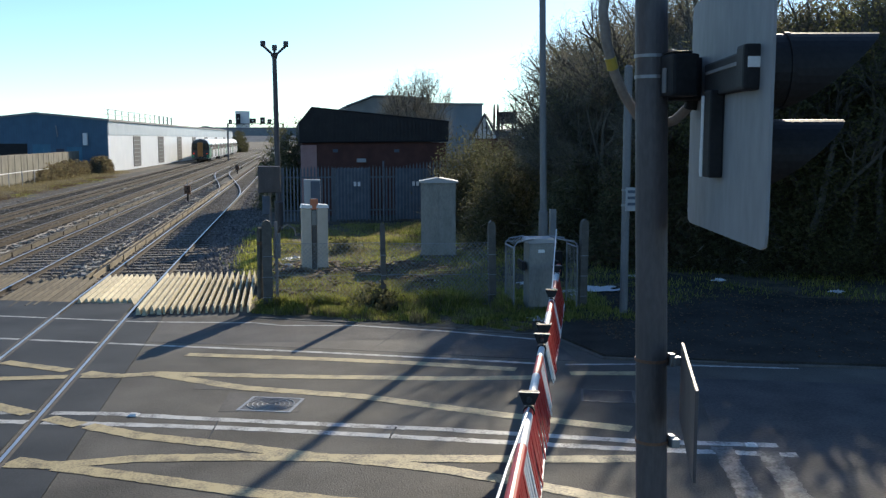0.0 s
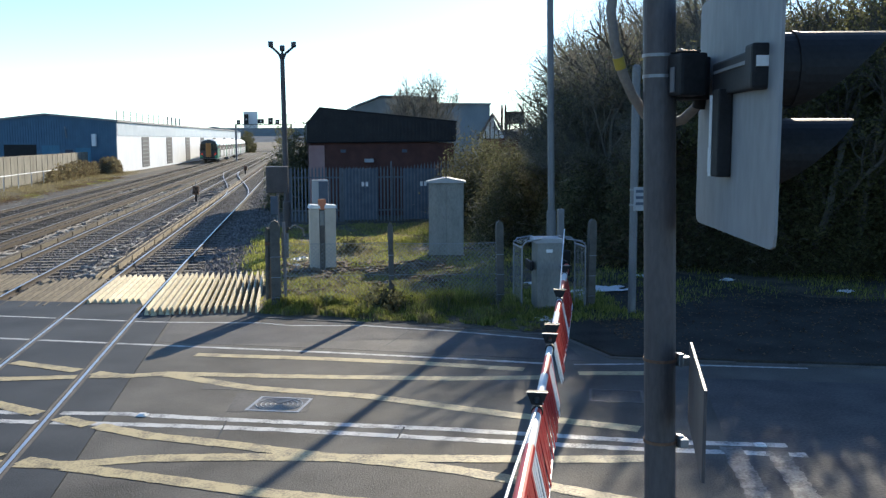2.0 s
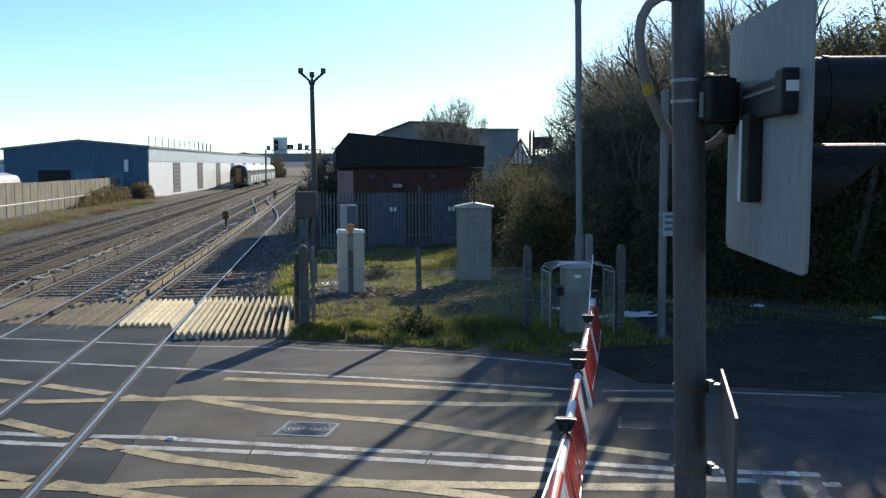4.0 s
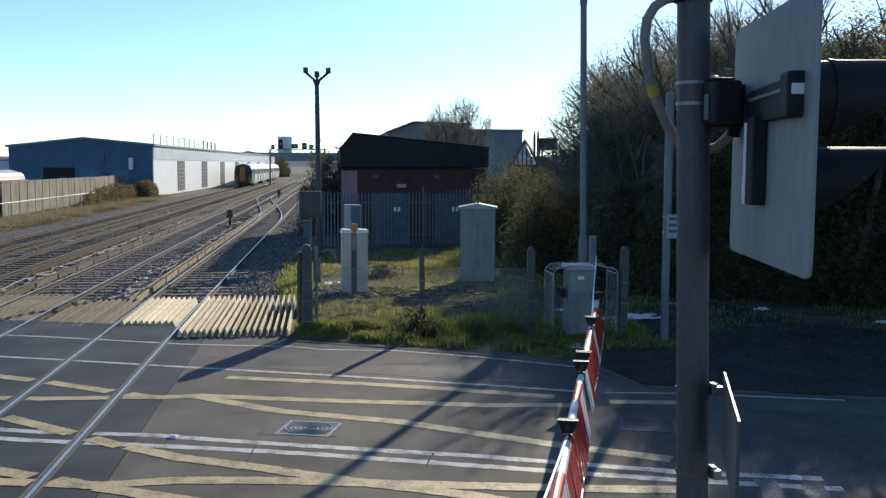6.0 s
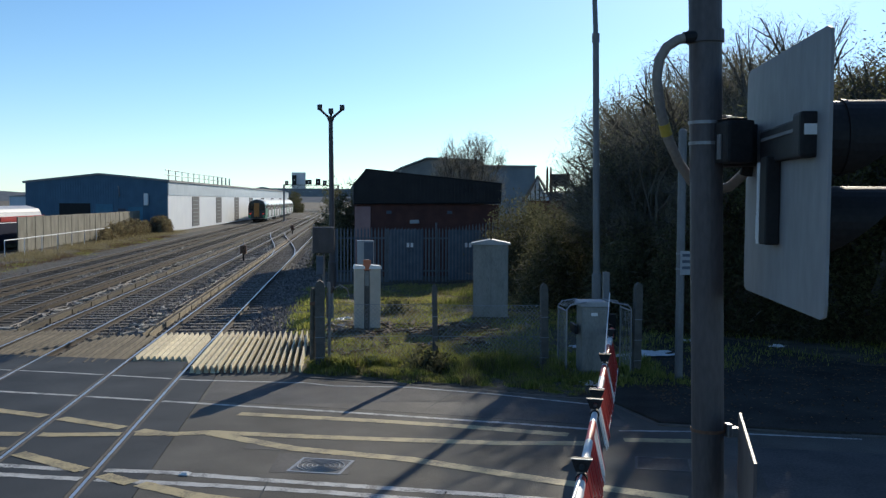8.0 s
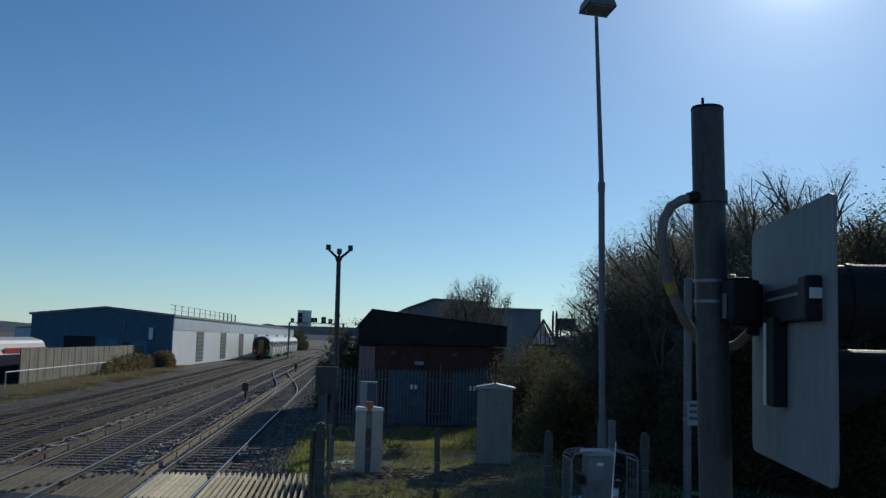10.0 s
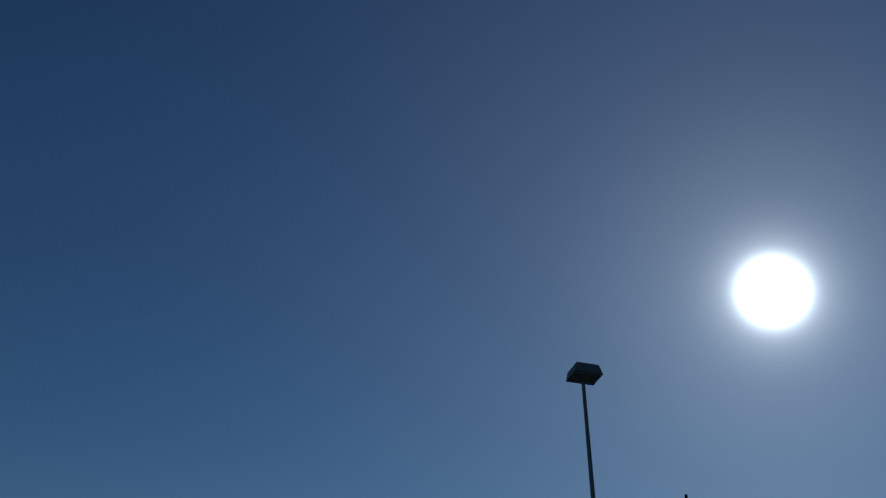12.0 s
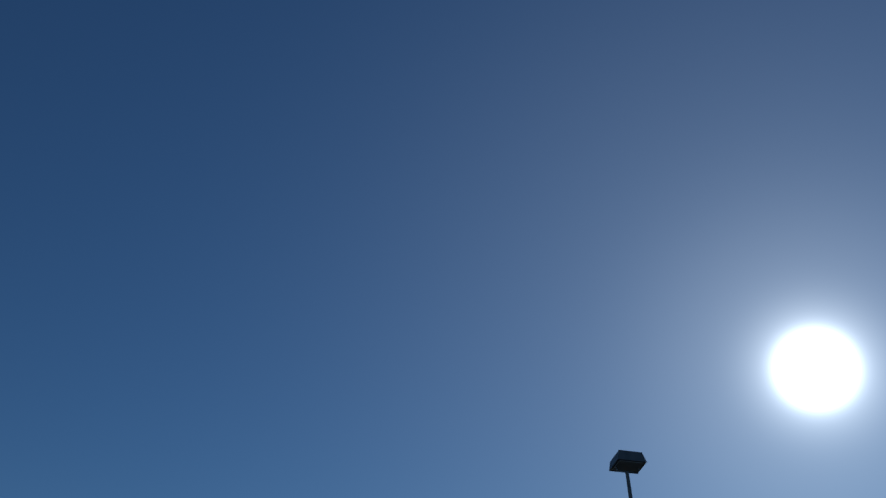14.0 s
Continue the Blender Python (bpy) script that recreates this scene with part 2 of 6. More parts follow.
    "train_dark": surf("train_dark_grey", (0.02, 0.03, 0.03), (0.045, 0.055, 0.055), 3.0, 0.4, bump=0.05),
    "train_yellow": surf("train_gangway_amber", (0.42, 0.17, 0.035), (0.55, 0.24, 0.06), 3.0, 0.5),
    "train_roof": surf("train_roof_grey", (0.42, 0.43, 0.43), (0.55, 0.56, 0.56), 2.0, 0.5),
    "train_red": surf("train_red_paint", (0.4, 0.035, 0.03), (0.52, 0.05, 0.04), 2.0, 0.35),
    "navy": surf("train_navy_paint", (0.015, 0.022, 0.05), (0.03, 0.04, 0.085), 2.0, 0.35),
    "slate": surf("slate_roof", (0.09, 0.08, 0.08), (0.16, 0.14, 0.14), 4.0, 0.8),
    "farhaze": surf("hazed_woodland", (0.10, 0.13, 0.15), (0.16, 0.19, 0.21), 0.1, 1.0, fine=0.6),
    "sheeting": surf("white_plastic_sheeting", (0.55, 0.56, 0.57), (0.72, 0.73, 0.74), 5.0, 0.5, bump=0.4, fine=20),
    "iron": surf("cast_iron", (0.05, 0.05, 0.05), (0.11, 0.11, 0.11), 5.0, 0.55, metal=0.5),
    "orange": surf("faded_orange_plastic", (0.5, 0.14, 0.06), (0.62, 0.2, 0.1), 5.0, 0.6),
}
g = bpy.data.materials.new("dark_window_glass")
g.use_nodes = True
gp = g.node_tree.nodes["Principled BSDF"]
gp.inputs["Base Color"].default_value, gp.inputs["Roughness"].default_value = (0.01, 0.013, 0.015, 1), 0.06
M["glass"] = g
lg = bpy.data.materials.new("lamp_glass")
lg.use_nodes = True
gp = lg.node_tree.nodes["Principled BSDF"]
gp.inputs["Base Color"].default_value, gp.inputs["Roughness"].default_value = (0.35, 0.37, 0.38, 1), 0.12
M["lampglass"] = lg
rl = bpy.data.materials.new("red_tail_lamp")
rl.use_nodes = True
gp = rl.node_tree.nodes["Principled BSDF"]
gp.inputs["Base Color"].default_value = (0.5, 0.02, 0.01, 1)
gp.inputs["Emission Color"].default_value, gp.inputs["Emission Strength"].default_value = (1, 0.08, 0.03, 1), 0.9
M["taillamp"] = rl


# ---- mesh helpers ----
def part(name, bm, material, parent=None, label="", smooth=False):
    me = bpy.data.meshes.new(name)
    bm.to_mesh(me)
    bm.free()
    me.materials.append(material)
    if smooth:
        me.shade_smooth()
    ob = new(name, me)
    if parent is not None:
        ob.parent = parent
    if label:
        ob["label"] = label
    return ob


def pymesh(name, verts, faces, material, parent=None, label="", smooth=False):
    me = bpy.data.meshes.new(name)
    me.from_pydata(verts, [], faces)
    me.materials.append(material)
    if smooth:
        me.shade_smooth()
    ob = new(name, me)
    if parent is not None:
        ob.parent = parent
    if label:
        ob["label"] = label
    return ob


def thing(name, m, label, category, group="", kind=""):
    ob = new(name)
    ob.matrix_basis = m
    ob.empty_display_size = 0.2
    return tagged(ob, label, category, group, kind)


def box(bm, a, b, bevel=0.0):
    """A box between two corners."""
    (x0, y0, z0), (x1, y1, z1) = a, b
    v = [bm.verts.new(p) for p in ((x0, y0, z0), (x1, y0, z0), (x1, y1, z0), (x0, y1, z0), (x0, y0, z1), (x1, y0, z1), (x1, y1, z1), (x0, y1, z1))]
    fs = [bm.faces.new([v[i] for i in q]) for q in ((3, 2, 1, 0), (4, 5, 6, 7), (0, 1, 5, 4), (1, 2, 6, 5), (2, 3, 7, 6), (3, 0, 4, 7))]
    if bevel:
        es = {e for f in fs for e in f.edges}
        bmesh.ops.bevel(bm, geom=list(es), offset=bevel, segments=2, affect="EDGES", profile=0.6)
    return bm


def bx(a, b, bevel=0.0):
    return box(bmesh.new(), a, b, bevel)


def tube(bm, pts, radii, n=12, caps=True):
    """A tapered tube through points."""
    pts = [Vector(p) for p in pts]
    if not isinstance(radii, (list, tuple)):
        radii = [radii] * len(pts)
    rings = []
    up = None
    for i, p in enumerate(pts):
        d = (pts[min(i + 1, len(pts) - 1)] - pts[max(i - 1, 0)]).normalized()
        if up is None:
            up = d.orthogonal().normalized()
        up = (up - d * up.dot(d)).normalized()
        side = d.cross(up)
        rings.append([bm.verts.new(p + (up * math.cos(2 * math.pi * k / n) + side * math.sin(2 * math.pi * k / n)) * radii[i]) for k in range(n)])
    for r0, r1 in zip(rings, rings[1:]):
        for k in range(n):
            bm.faces.new((r0[k], r0[(k + 1) % n], r1[(k + 1) % n], r1[k]))
    if caps:
        bm.faces.new(list(reversed(rings[0])))
        bm.faces.new(rings[-1])
    return bm


def tb(pts, radii, n=12, caps=True):
    return tube(bmesh.new(), pts, radii, n, caps)


def prism(bm, poly, axis, a, b):
    """A polygon drawn out along an axis: for 'x' the polygon is (y, z), for 'y' (x, z), for 'z' (x, y)."""
    def at(p, s):
        return {"x": (s, p[0], p[1]), "y": (p[0], s, p[1]), "z": (p[0], p[1], s)}[axis]
    lo = [bm.verts.new(at(p, a)) for p in poly]
    hi = [bm.verts.new(at(p, b)) for p in poly]
    bm.faces.new(lo)
    bm.faces.new(list(reversed(hi)))
    for i in range(len(poly)):
        j = (i + 1) % len(poly)
        bm.faces.new((lo[j], lo[i], hi[i], hi[j]))
    bmesh.ops.recalc_face_normals(bm, faces=bm.faces[:])
    return bm


def pr(poly, axis, a, b):
    return prism(bmesh.new(), poly, axis, a, b)


def strip_mesh(line, w, z, jitter=0.0):
    """A flat band along a polyline (x, y), w wide, as vertices and faces."""
    pts = [Vector((x, y)) for x, y in line]
    dense = []
    for p, q in zip(pts, pts[1:]):
        k = max(1, int((q - p).length / 0.07))
        dense += [p.lerp(q, i / k) for i in range(k)]
    dense.append(pts[-1])
    vs, fs = [], []
    for i, p in enumerate(dense):
        d = (dense[min(i + 1, len(dense) - 1)] - dense[max(i - 1, 0)]).normalized()
        nn = Vector((-d.y, d.x))
        for s in (-0.5, 0.5):
            q = p + nn * (w * s + random.uniform(-jitter, jitter))
            vs.append((q.x, q.y, z))
    for i in range(len(dense) - 1):
        fs.append((2 * i, 2 * i + 2, 2 * i + 3, 2 * i + 1))
    return vs, fs


# ---- ground, road, tracks ----
ROAD = radians(-17.3)
RU, RV = Vector((math.cos(ROAD), math.sin(ROAD))), Vector((-math.sin(ROAD), math.cos(ROAD)))
R0 = Vector((0.66, 12.3))          # a point on the centre line


def road(u, v):
    p = R0 + RU * u + RV * v
    return (p.x, p.y)


def bend(y):
    """The tracks drift a little to one side further off."""
    return 0.011 * max(0.0, y - 25.0)


KERB = [(-0.75, 20.25), (1.39, 19.27), (2.46, 18.72), (5.0, 17.35), (5.35, 15.4), (7.3, 14.7), (13, 12.9), (22, 10.1)]


def kerb_y(x):
    """Where the road ends on its far side."""
    for (xa, ya), (xb, yb) in zip(KERB, KERB[1:]):
        if xa <= x <= xb:
            return ya + (yb - ya) * (x - xa) / (xb - xa)
    return 21.0 if x < 0 else 12.0


def ground_height(x, y):
    k = min(1.0, max(0.0, (x + 1.3) / 0.7))
    return -0.26 + 0.27 * k * (1 if y > 10 else 1) + (0.02 * noise.noise((x * 0.6, y * 0.6, 0)) if k > 0 else 0)


xs = [-2500, -900, -300, -120, -70, -45, -30, -20, -12, -6, -3, -1.4] + [-1.2 + 0.35 * i for i in range(80)] + [30, 40, 60, 100, 300, 900, 2500]
ys = [-2500, -600, -150, -50, -20, -5, 5, 12] + [15 + 0.2 * i for i in range(35)] + [22 + 0.5 * i for i in range(62)] + [56, 62, 70, 90, 120, 200, 400, 1000, 3500]
far_side = lambda x, y: y > kerb_y(x) + 0.12
gv = [(x, y, ground_height(x, y) if far_side(x, y) else -0.26) for y in ys for x in xs]
gf = [(j * len(xs) + i, j * len(xs) + i + 1, (j + 1) * len(xs) + i + 1, (j + 1) * len(xs) + i) for j in range(len(ys) - 1) for i in range(len(xs) - 1)]
tagged(pymesh("ground", gv, gf, M["ground"], smooth=True), "rough earth with patchy grass beside the railway", "ground", kind="structure")

# road: asphalt up to the crossing deck, the deck between the rails
JOINT = -2.57
def road_slab(name, x0, x1, material, label, z=0.0):
    """The piece of road between two lines across it that run with the tracks."""
    def cross(x, v):
        u = (x - R0.x - RV.x * v) / RU.x
        return road(u, v)
    vs_, fs_ = [], []
    n_ = 14
    for i in range(n_ + 1):
        x = x0 + (x1 - x0) * i / n_
        for v in (-7.5, -3, 0, 3, 8.5):
            px, py = cross(x, v)
            vs_.append((px, py, z))
    for i in range(n_):
        for k in range(4):
            a = i * 5 + k
            fs_.append((a, a + 5, a + 6, a + 1))
    vs_ += [(x, y, z - 0.3) for x, y, _ in vs_]
    h = (n_ + 1) * 5
    for i in range(n_):
        a, b = i * 5, i * 5 + 4
        fs_.append((a + h, a + 5 + h, a + 5, a)); fs_.append((b, b + 5, b + 5 + h, b + h))
    for k in range(4):
        fs_.append((k, k + 1, k + 1 + h, k + h)); e = n_ * 5 + k; fs_.append((e + 1, e, e + h, e + 1 + h))
    return tagged(pymesh(name, vs_, fs_, material), label, "road", kind="structure")


road_slab("road", JOINT + 0.006, 60, M["asphalt"], "worn dark grey asphalt road with painted markings")
road_slab("crossing_deck", JOINT - 0.7, JOINT - 0.006, M["deck"], "dark asphalt deck beside the rails of the level crossing")
TRACKS = (-4.1, -7.75, -11.5, -14.9)
GA = 0.76
edges = [JOINT - 0.706]
for c in TRACKS:
    road_slab("crossing_deck", c - GA + 0.09, c + GA - 0.1, M["deck"], "dark rubber deck panel between the rails of the level crossing")
for a, b in ((-4.1, -7.75), (-7.75, -11.5), (-11.5, -14.9)):
    road_slab("crossing_deck", b + GA + 0.04, a - GA - 0.04, M["deck"], "dark asphalt strip between two tracks of the level crossing")
road_slab("road", -60, -14.9 - GA - 0.04, M["asphalt"], "worn dark grey asphalt road beyond the tracks")

# painted lines, a few millimetres proud of the asphalt
def paint(line, w, material, label, jitter=0.012):
    vs_, fs_ = strip_mesh(line, w, 0.0035 + 0.0003 * paint.n, jitter)
    paint.n += 1
    # the gaps at the rails stay bare
    keep = [f for f in fs_ if all(min(abs(vs_[i][0] - c - s * GA) for c in TRACKS for s in (-1, 1)) > 0.055 for i in f)]
    return tagged(pymesh("road_marking", vs_, keep, material), label, "road marking", kind="structure")
paint.n = 0


WL, YL = M["white_line"], M["yellow_line"]
paint([(-16, 17.35), (-3.9, 13.65), (-2.36, 13.33), (-0.82, 12.78), (1.98, 11.9), (4.34, 11.0), (5.95, 10.58)], 0.165, WL, "worn white centre line painted on asphalt")
paint([(-16, 16.9), (-3.78, 13.2), (-1.61, 12.65), (-0.21, 12.24), (1.92, 11.5), (4.18, 10.72), (6.0, 10.2)], 0.165, WL, "worn white second centre line painted on asphalt")
paint([(-16, 22.5), (-5.28, 18.85), (-2.71, 17.9), (0.52, 16.72), (2.65, 15.88), (4.14, 15.25)], 0.11, WL, "worn white edge line painted on asphalt")
paint([(-16, 24.4), (-5.96, 21.3), (-2.92, 20.15), (-0.64, 19.65), (-0.07, 19.28), (1.4, 19.03), (3.04, 18.2), (4.64, 17.15)], 0.09, WL, "thin white line along the kerb")
paint([(4.6, 15.1), (5.9, 14.92), (7.3, 14.5), (8.3, 14.2)], 0.08, WL, "thin white line along the footway")
YW = 0.25
for line in ([(-1.72, 16.9), (0.5, 16.2), (2.0, 15.66), (3.7, 14.9)], [(-2.72, 15.5), (-2.04, 15.58), (-0.25, 15.1), (2.42, 14.5), (3.95, 14.33)], [(4.5, 14.5), (5.7, 14.3)],
             [(-2.03, 15.5), (-0.66, 14.44), (1.07, 13.66), (2.15, 12.92), (2.97, 12.36), (4.4, 11.5)],
             [(-2.59, 12.8), (-1.84, 12.24), (-0.89, 11.77), (0.33, 11.08), (1.16, 10.7), (1.74, 10.4), (2.39, 9.93), (3.6, 9.0)],
             [(-6.0, 12.0), (-3.3, 11.42), (-2.64, 11.27), (-1.78, 11.35), (-0.8, 11.25), (1.18, 10.88), (3.21, 10.5), (4.15, 10.38)],
             [(-2.63, 11.2), (-1.62, 10.68), (-0.55, 10.1), (0.9, 9.45)], [(-7.5, 18.4), (-4.77, 16.85), (-3.92, 16.28), (-2.72, 15.5)], [(-8.0, 16.2), (-4.44, 15.62), (-2.65, 15.55)],
             [(-7.0, 13.6), (-2.7, 11.25)], [(-7.5, 15.9), (-4.9, 14.7), (-2.7, 12.85)]):
    paint(line, YW, YL, "worn yellow hatching of the level crossing box")
# transverse lines where traffic waits beyond the barrier
# worn bars, coloured darker still to stand in for tree shade
for k in range(2):
    paint([(5.24 + 0.46 * k, 10.62 - 0.24 * k), (4.5 + 0.46 * k, 8.0 - 0.24 * k)], 0.26, M["worn_shaded_line"], "broad worn white bar across the lane, shade painted into it", 0.02)

# darker and paler repairs in the surface
def repair(poly, material, label):
    tagged(part("road_repair", pr(poly, "z", -0.05, 0.003), M[material]), label, "road repair", kind="structure")


repair([(-2.5, 20.0), (-2.5, 18.1), (0.6, 17.0), (4.9, 15.3), (4.9, 17.0), (2.9, 18.1), (1.35, 18.9), (-0.1, 19.2), (-0.7, 19.5)], "patch", "dark newer asphalt strip beside the verge")
repair([(-0.85, 14.2), (0.3, 13.95), (0.15, 13.0), (-0.95, 13.2)], "patch", "dark square asphalt repair round a cover")
repair([(6.3, 13.9), (6.11, 13.29), (5.34, 10.96), (4.5, 8.4), (12, 6.1), (16, 4.9), (16, 10.9)], "patch", "darker newer asphalt lane beyond a straight joint")
repair([(-1.35, 15.0), (-0.75, 14.85), (-0.85, 14.35), (-1.4, 14.5)], "patch", "small dark asphalt repair")

# asphalt joints and a patched trench
for line in (((-1.02, 11.6), (-0.92, 12.75)), ((1.25, 11.6), (1.4, 12.1)), ((1.6, 17.0), (2.3, 18.5))):
    vs_, fs_ = strip_mesh(line, 0.025, 0.004, 0.005)
    tagged(pymesh("road_joint", vs_, fs_, M["deck"]), "dark sealed joint across the asphalt", "road joint", kind="structure")


def cover(x, y, w, d, material, label, ribs):
    t = thing("manhole_cover", pose(x, y, 0.0, 0, 0, -17.3), label, "manhole cover")
    bm = bmesh.new()
    for a, b in (((-w / 2, -d / 2, -0.02), (w / 2, -d / 2 + 0.04, 0.008)), ((-w / 2, d / 2 - 0.04, -0.02), (w / 2, d / 2, 0.008)),
                 ((-w / 2, -d / 2 + 0.04, -0.02), (-w / 2 + 0.04, d / 2 - 0.04, 0.008)), ((w / 2 - 0.04, -d / 2 + 0.04, -0.02), (w / 2, d / 2 - 0.04, 0.008))):
        box(bm, a, b)
    part("frame", bm, M["galv"] if ribs else M["iron"], t)
    part("plate", bx((-w / 2 + 0.05, -d / 2 + 0.05, -0.02), (w / 2 - 0.05, d / 2 - 0.05, 0.004)), material, t)
    if ribs:
        bm = bmesh.new()
        for r in (0.06, 0.13, 0.2, 0.27, 0.34):
            pts = [(math.cos(a) * r * w * 1.25, math.sin(a) * r * d * 1.25, 0.008) for a in [2 * math.pi * k / 28 for k in range(29)]]
            tube(bm, pts, 0.009, 4, False)
        part("raised_ring", bm, M["galv"], t)
    return t


cover(-0.23, 13.45, 0.78, 0.72, M["iron"], "cast-iron manhole cover with concentric raised rings in the road", True)
cover(4.65, 13.1, 0.8, 0.68, M["patch"], "plain rectangular iron access cover in the road", False)


def stud(x, y):
    t = thing("road_stud", pose(x, y, 0.002, 0, 0, -17.3), "small white reflecting road stud on the centre line", "road stud", "road studs")
    part("casting", bx((-0.07, -0.06, 0), (0.07, 0.06, 0.018), 0.006), M["white"], t)
    part("reflector", bx((-0.045, -0.035, 0.014), (0.045, 0.035, 0.035), 0.008), M["white"], t)


stud(-2.07, 13.2)
stud(5.62, 10.62)

# ballast bed, with loose stones on its nearer part
by = [21.9 + 1.5 * i for i in range(20)] + [55, 65, 80, 100, 130, 170, 230, 300, 420]
bxs = [-18.5 + 0.5 * i for i in range(36)] + [-0.95]
bv = [(x + bend(y), y + (0.0 if y > 22 else -0.28 * (x + 0.9)), -0.15 + 0.035 * noise.noise((x * 2, y * 1.3, 3)) - (0.1 if x > -1.2 or x < -18 else 0)) for y in by for x in bxs]
bf = [(j * len(bxs) + i, j * len(bxs) + i + 1, (j + 1) * len(bxs) + i + 1, (j + 1) * len(bxs) + i) for j in range(len(by) - 1) for i in range(len(bxs) - 1)]
cols = len(bxs) - 1
split = 25
tagged(pymesh("ballast_bed", bv, [f for i, f in enumerate(bf) if i % cols < split], M["oldballast"], smooth=True), "dark oil-stained old ballast under the further tracks", "ballast", kind="structure")
bf = [f for i, f in enumerate(bf) if i % cols >= split]
tagged(pymesh("ballast_bed", bv, bf, M["ballast"], smooth=True), "grey-brown railway ballast bed under the tracks", "ballast", kind="structure")
bm = pr([(-18.5, -9), (-1.3, -9), (-1.3, 5.5), (-18.5, 10.8)], "z", -0.3, -0.14)
tagged(part("ballast_bed", bm, M["ballast"]), "grey-brown railway ballast bed behind the crossing", "ballast", kind="structure")
rs = random.Random(5)
sv, sf = [], []
for k in range(60000):
    y = 22.5 + 55 * rs.random() ** 1.7
    x = rs.uniform(-17, -1.0)
    if x < -9.6 and rs.random() < 0.82:
        continue
    near_rail = min(abs(x - c) for c in TRACKS)
    s = rs.uniform(0.02, 0.055)
    z = -0.135 if near_rail > 1.35 else -0.15
    x += bend(y)
    b = len(sv)
    a0 = rs.uniform(0, 6.28)
    for q in range(4):
        a = a0 + q * 1.57 + rs.uniform(-0.3, 0.3)
        sv.append((x + math.cos(a) * s * rs.uniform(0.8, 1.3), y + math.sin(a) * s * rs.uniform(0.8, 1.3), z))
    sv.append((x + rs.uniform(-0.4, 0.4) * s, y + rs.uniform(-0.4, 0.4) * s, z + s * rs.uniform(0.9, 1.5)))
    sf += [(b, b + 1, b + 4), (b + 1, b + 2, b + 4), (b + 2, b + 3, b + 4), (b + 3, b, b + 4)]
tagged(pymesh("ballast_stones", sv, sf, M["stone"]), "loose grey-brown angular ballast stones between the tracks", "ballast", kind="stuff")

# tracks
RAILPROF = [(-0.065, -0.13), (0.065, -0.13), (0.065, -0.118), (0.012, -0.1), (0.012, -0.04), (0.034, -0.032), (0.034, -0.004), (-0.034, -0.004), (-0.034, -0.032), (-0.012, -0.04), (-0.012, -0.1), (-0.065, -0.118)]


def rail_mesh(fx, y0, y1, prof=RAILPROF, step=6.0, z=0.0):
    n_ = max(2, int((y1 - y0) / step) + 1)
    vs_, fs_ = [], []
    k = len(prof)
    for i in range(n_):
        y = y0 + (y1 - y0) * i / (n_ - 1)
        for px, pz in prof:
            vs_.append((fx(y) + px, y, pz + z))
    for i in range(n_ - 1):
        for q in range(k):
            a, b = i * k + q, i * k + (q + 1) % k
            fs_.append((a, b, b + k, a + k))
    fs_ += [tuple(range(k))[::-1], tuple((n_ - 1) * k + q for q in range(k))]
    return vs_, fs_


TOPPROF = [(-0.024, -0.0045), (0.024, -0.0045), (0.024, 0.0), (-0.024, 0.0)]
sleeper_me = None
for ti, c in enumerate(TRACKS):
    t = thing("railway_track", pose(0, 0, 0), "straight railway track with polished steel rails on timber sleepers", "railway track", "tracks", "structure")
    for s in (-1, 1):
        fx = lambda y, s=s, c=c: c + s * GA + bend(y)
        r = pymesh("rail", *rail_mesh(fx, -6, 420), M["rail_side"], t)
        pymesh("running_surface", *rail_mesh(fx, -6, 420, TOPPROF), M["rail_top"] if ti < 2 else M["dull_rail"], r, "bright polished top of the rail" if ti < 2 else "dull worn top of the rail")
    # sleepers, one by one where the camera is nearest
    if sleeper_me is None:
        bm = bx((-1.3, -0.125, -0.26), (1.3, 0.125, -0.118), 0.012)
        sleeper_me = bpy.data.meshes.new("sleeper")
        bm.to_mesh(sleeper_me); bm.free()
        sleeper_me.materials.append(M["sleeper"])
    if ti == 2:
        sleeper_me = sleeper_me.copy()
        sleeper_me.name = "old_sleeper"
        sleeper_me.materials[0] = M["oldsleeper"]
    y = 22.6 if c > -6 else 23.5
    while y < 75:
        o = new("sleeper", sleeper_me)
        o.parent = t
        o.matrix_basis = pose(c + bend(y) + random.uniform(-0.03, 0.03), y, random.uniform(-0.006, 0.004), 0, 0, random.uniform(-0.6, 0.6))
        y += 0.7
    vs_, fs_ = [], []
    while y < 200:
        x = c + bend(y)
        b = len(vs_)
        vs_ += [(x - 1.3, y - 0.125, -0.118), (x + 1.3, y - 0.125, -0.118), (x + 1.3, y + 0.125, -0.118), (x - 1.3, y + 0.125, -0.118), (x - 1.3, y - 0.125, -0.26), (x + 1.3, y - 0.125, -0.26)]
        fs_ += [(b, b + 1, b + 2, b + 3), (b + 4, b + 5, b + 1, b)]
        y += 0.7
    tagged(pymesh("far_sleepers", vs_, fs_, M["sleeper" if ti < 2 else "oldsleeper"], t), kind="stuff")

# pale worn edges of the deck along the rails of the crossing
for c in TRACKS[:2]:
    for s in (-1, 1):
        t = thing("rail_edging", pose(0, 0, 0), "dark worn concrete edging beside the rail in the road", "edging", kind="structure")
        y0 = 13.5 + 0.311 * (-3.9 - c)
        for x0, x1 in ((0.045, 0.085), (-0.085, -0.045)):
            part("strip", bx((c + s * GA + x0, y0 - 7.0, -0.2), (c + s * GA + x1, y0 + 7.7, 0.0035)), M["concrete"], t)

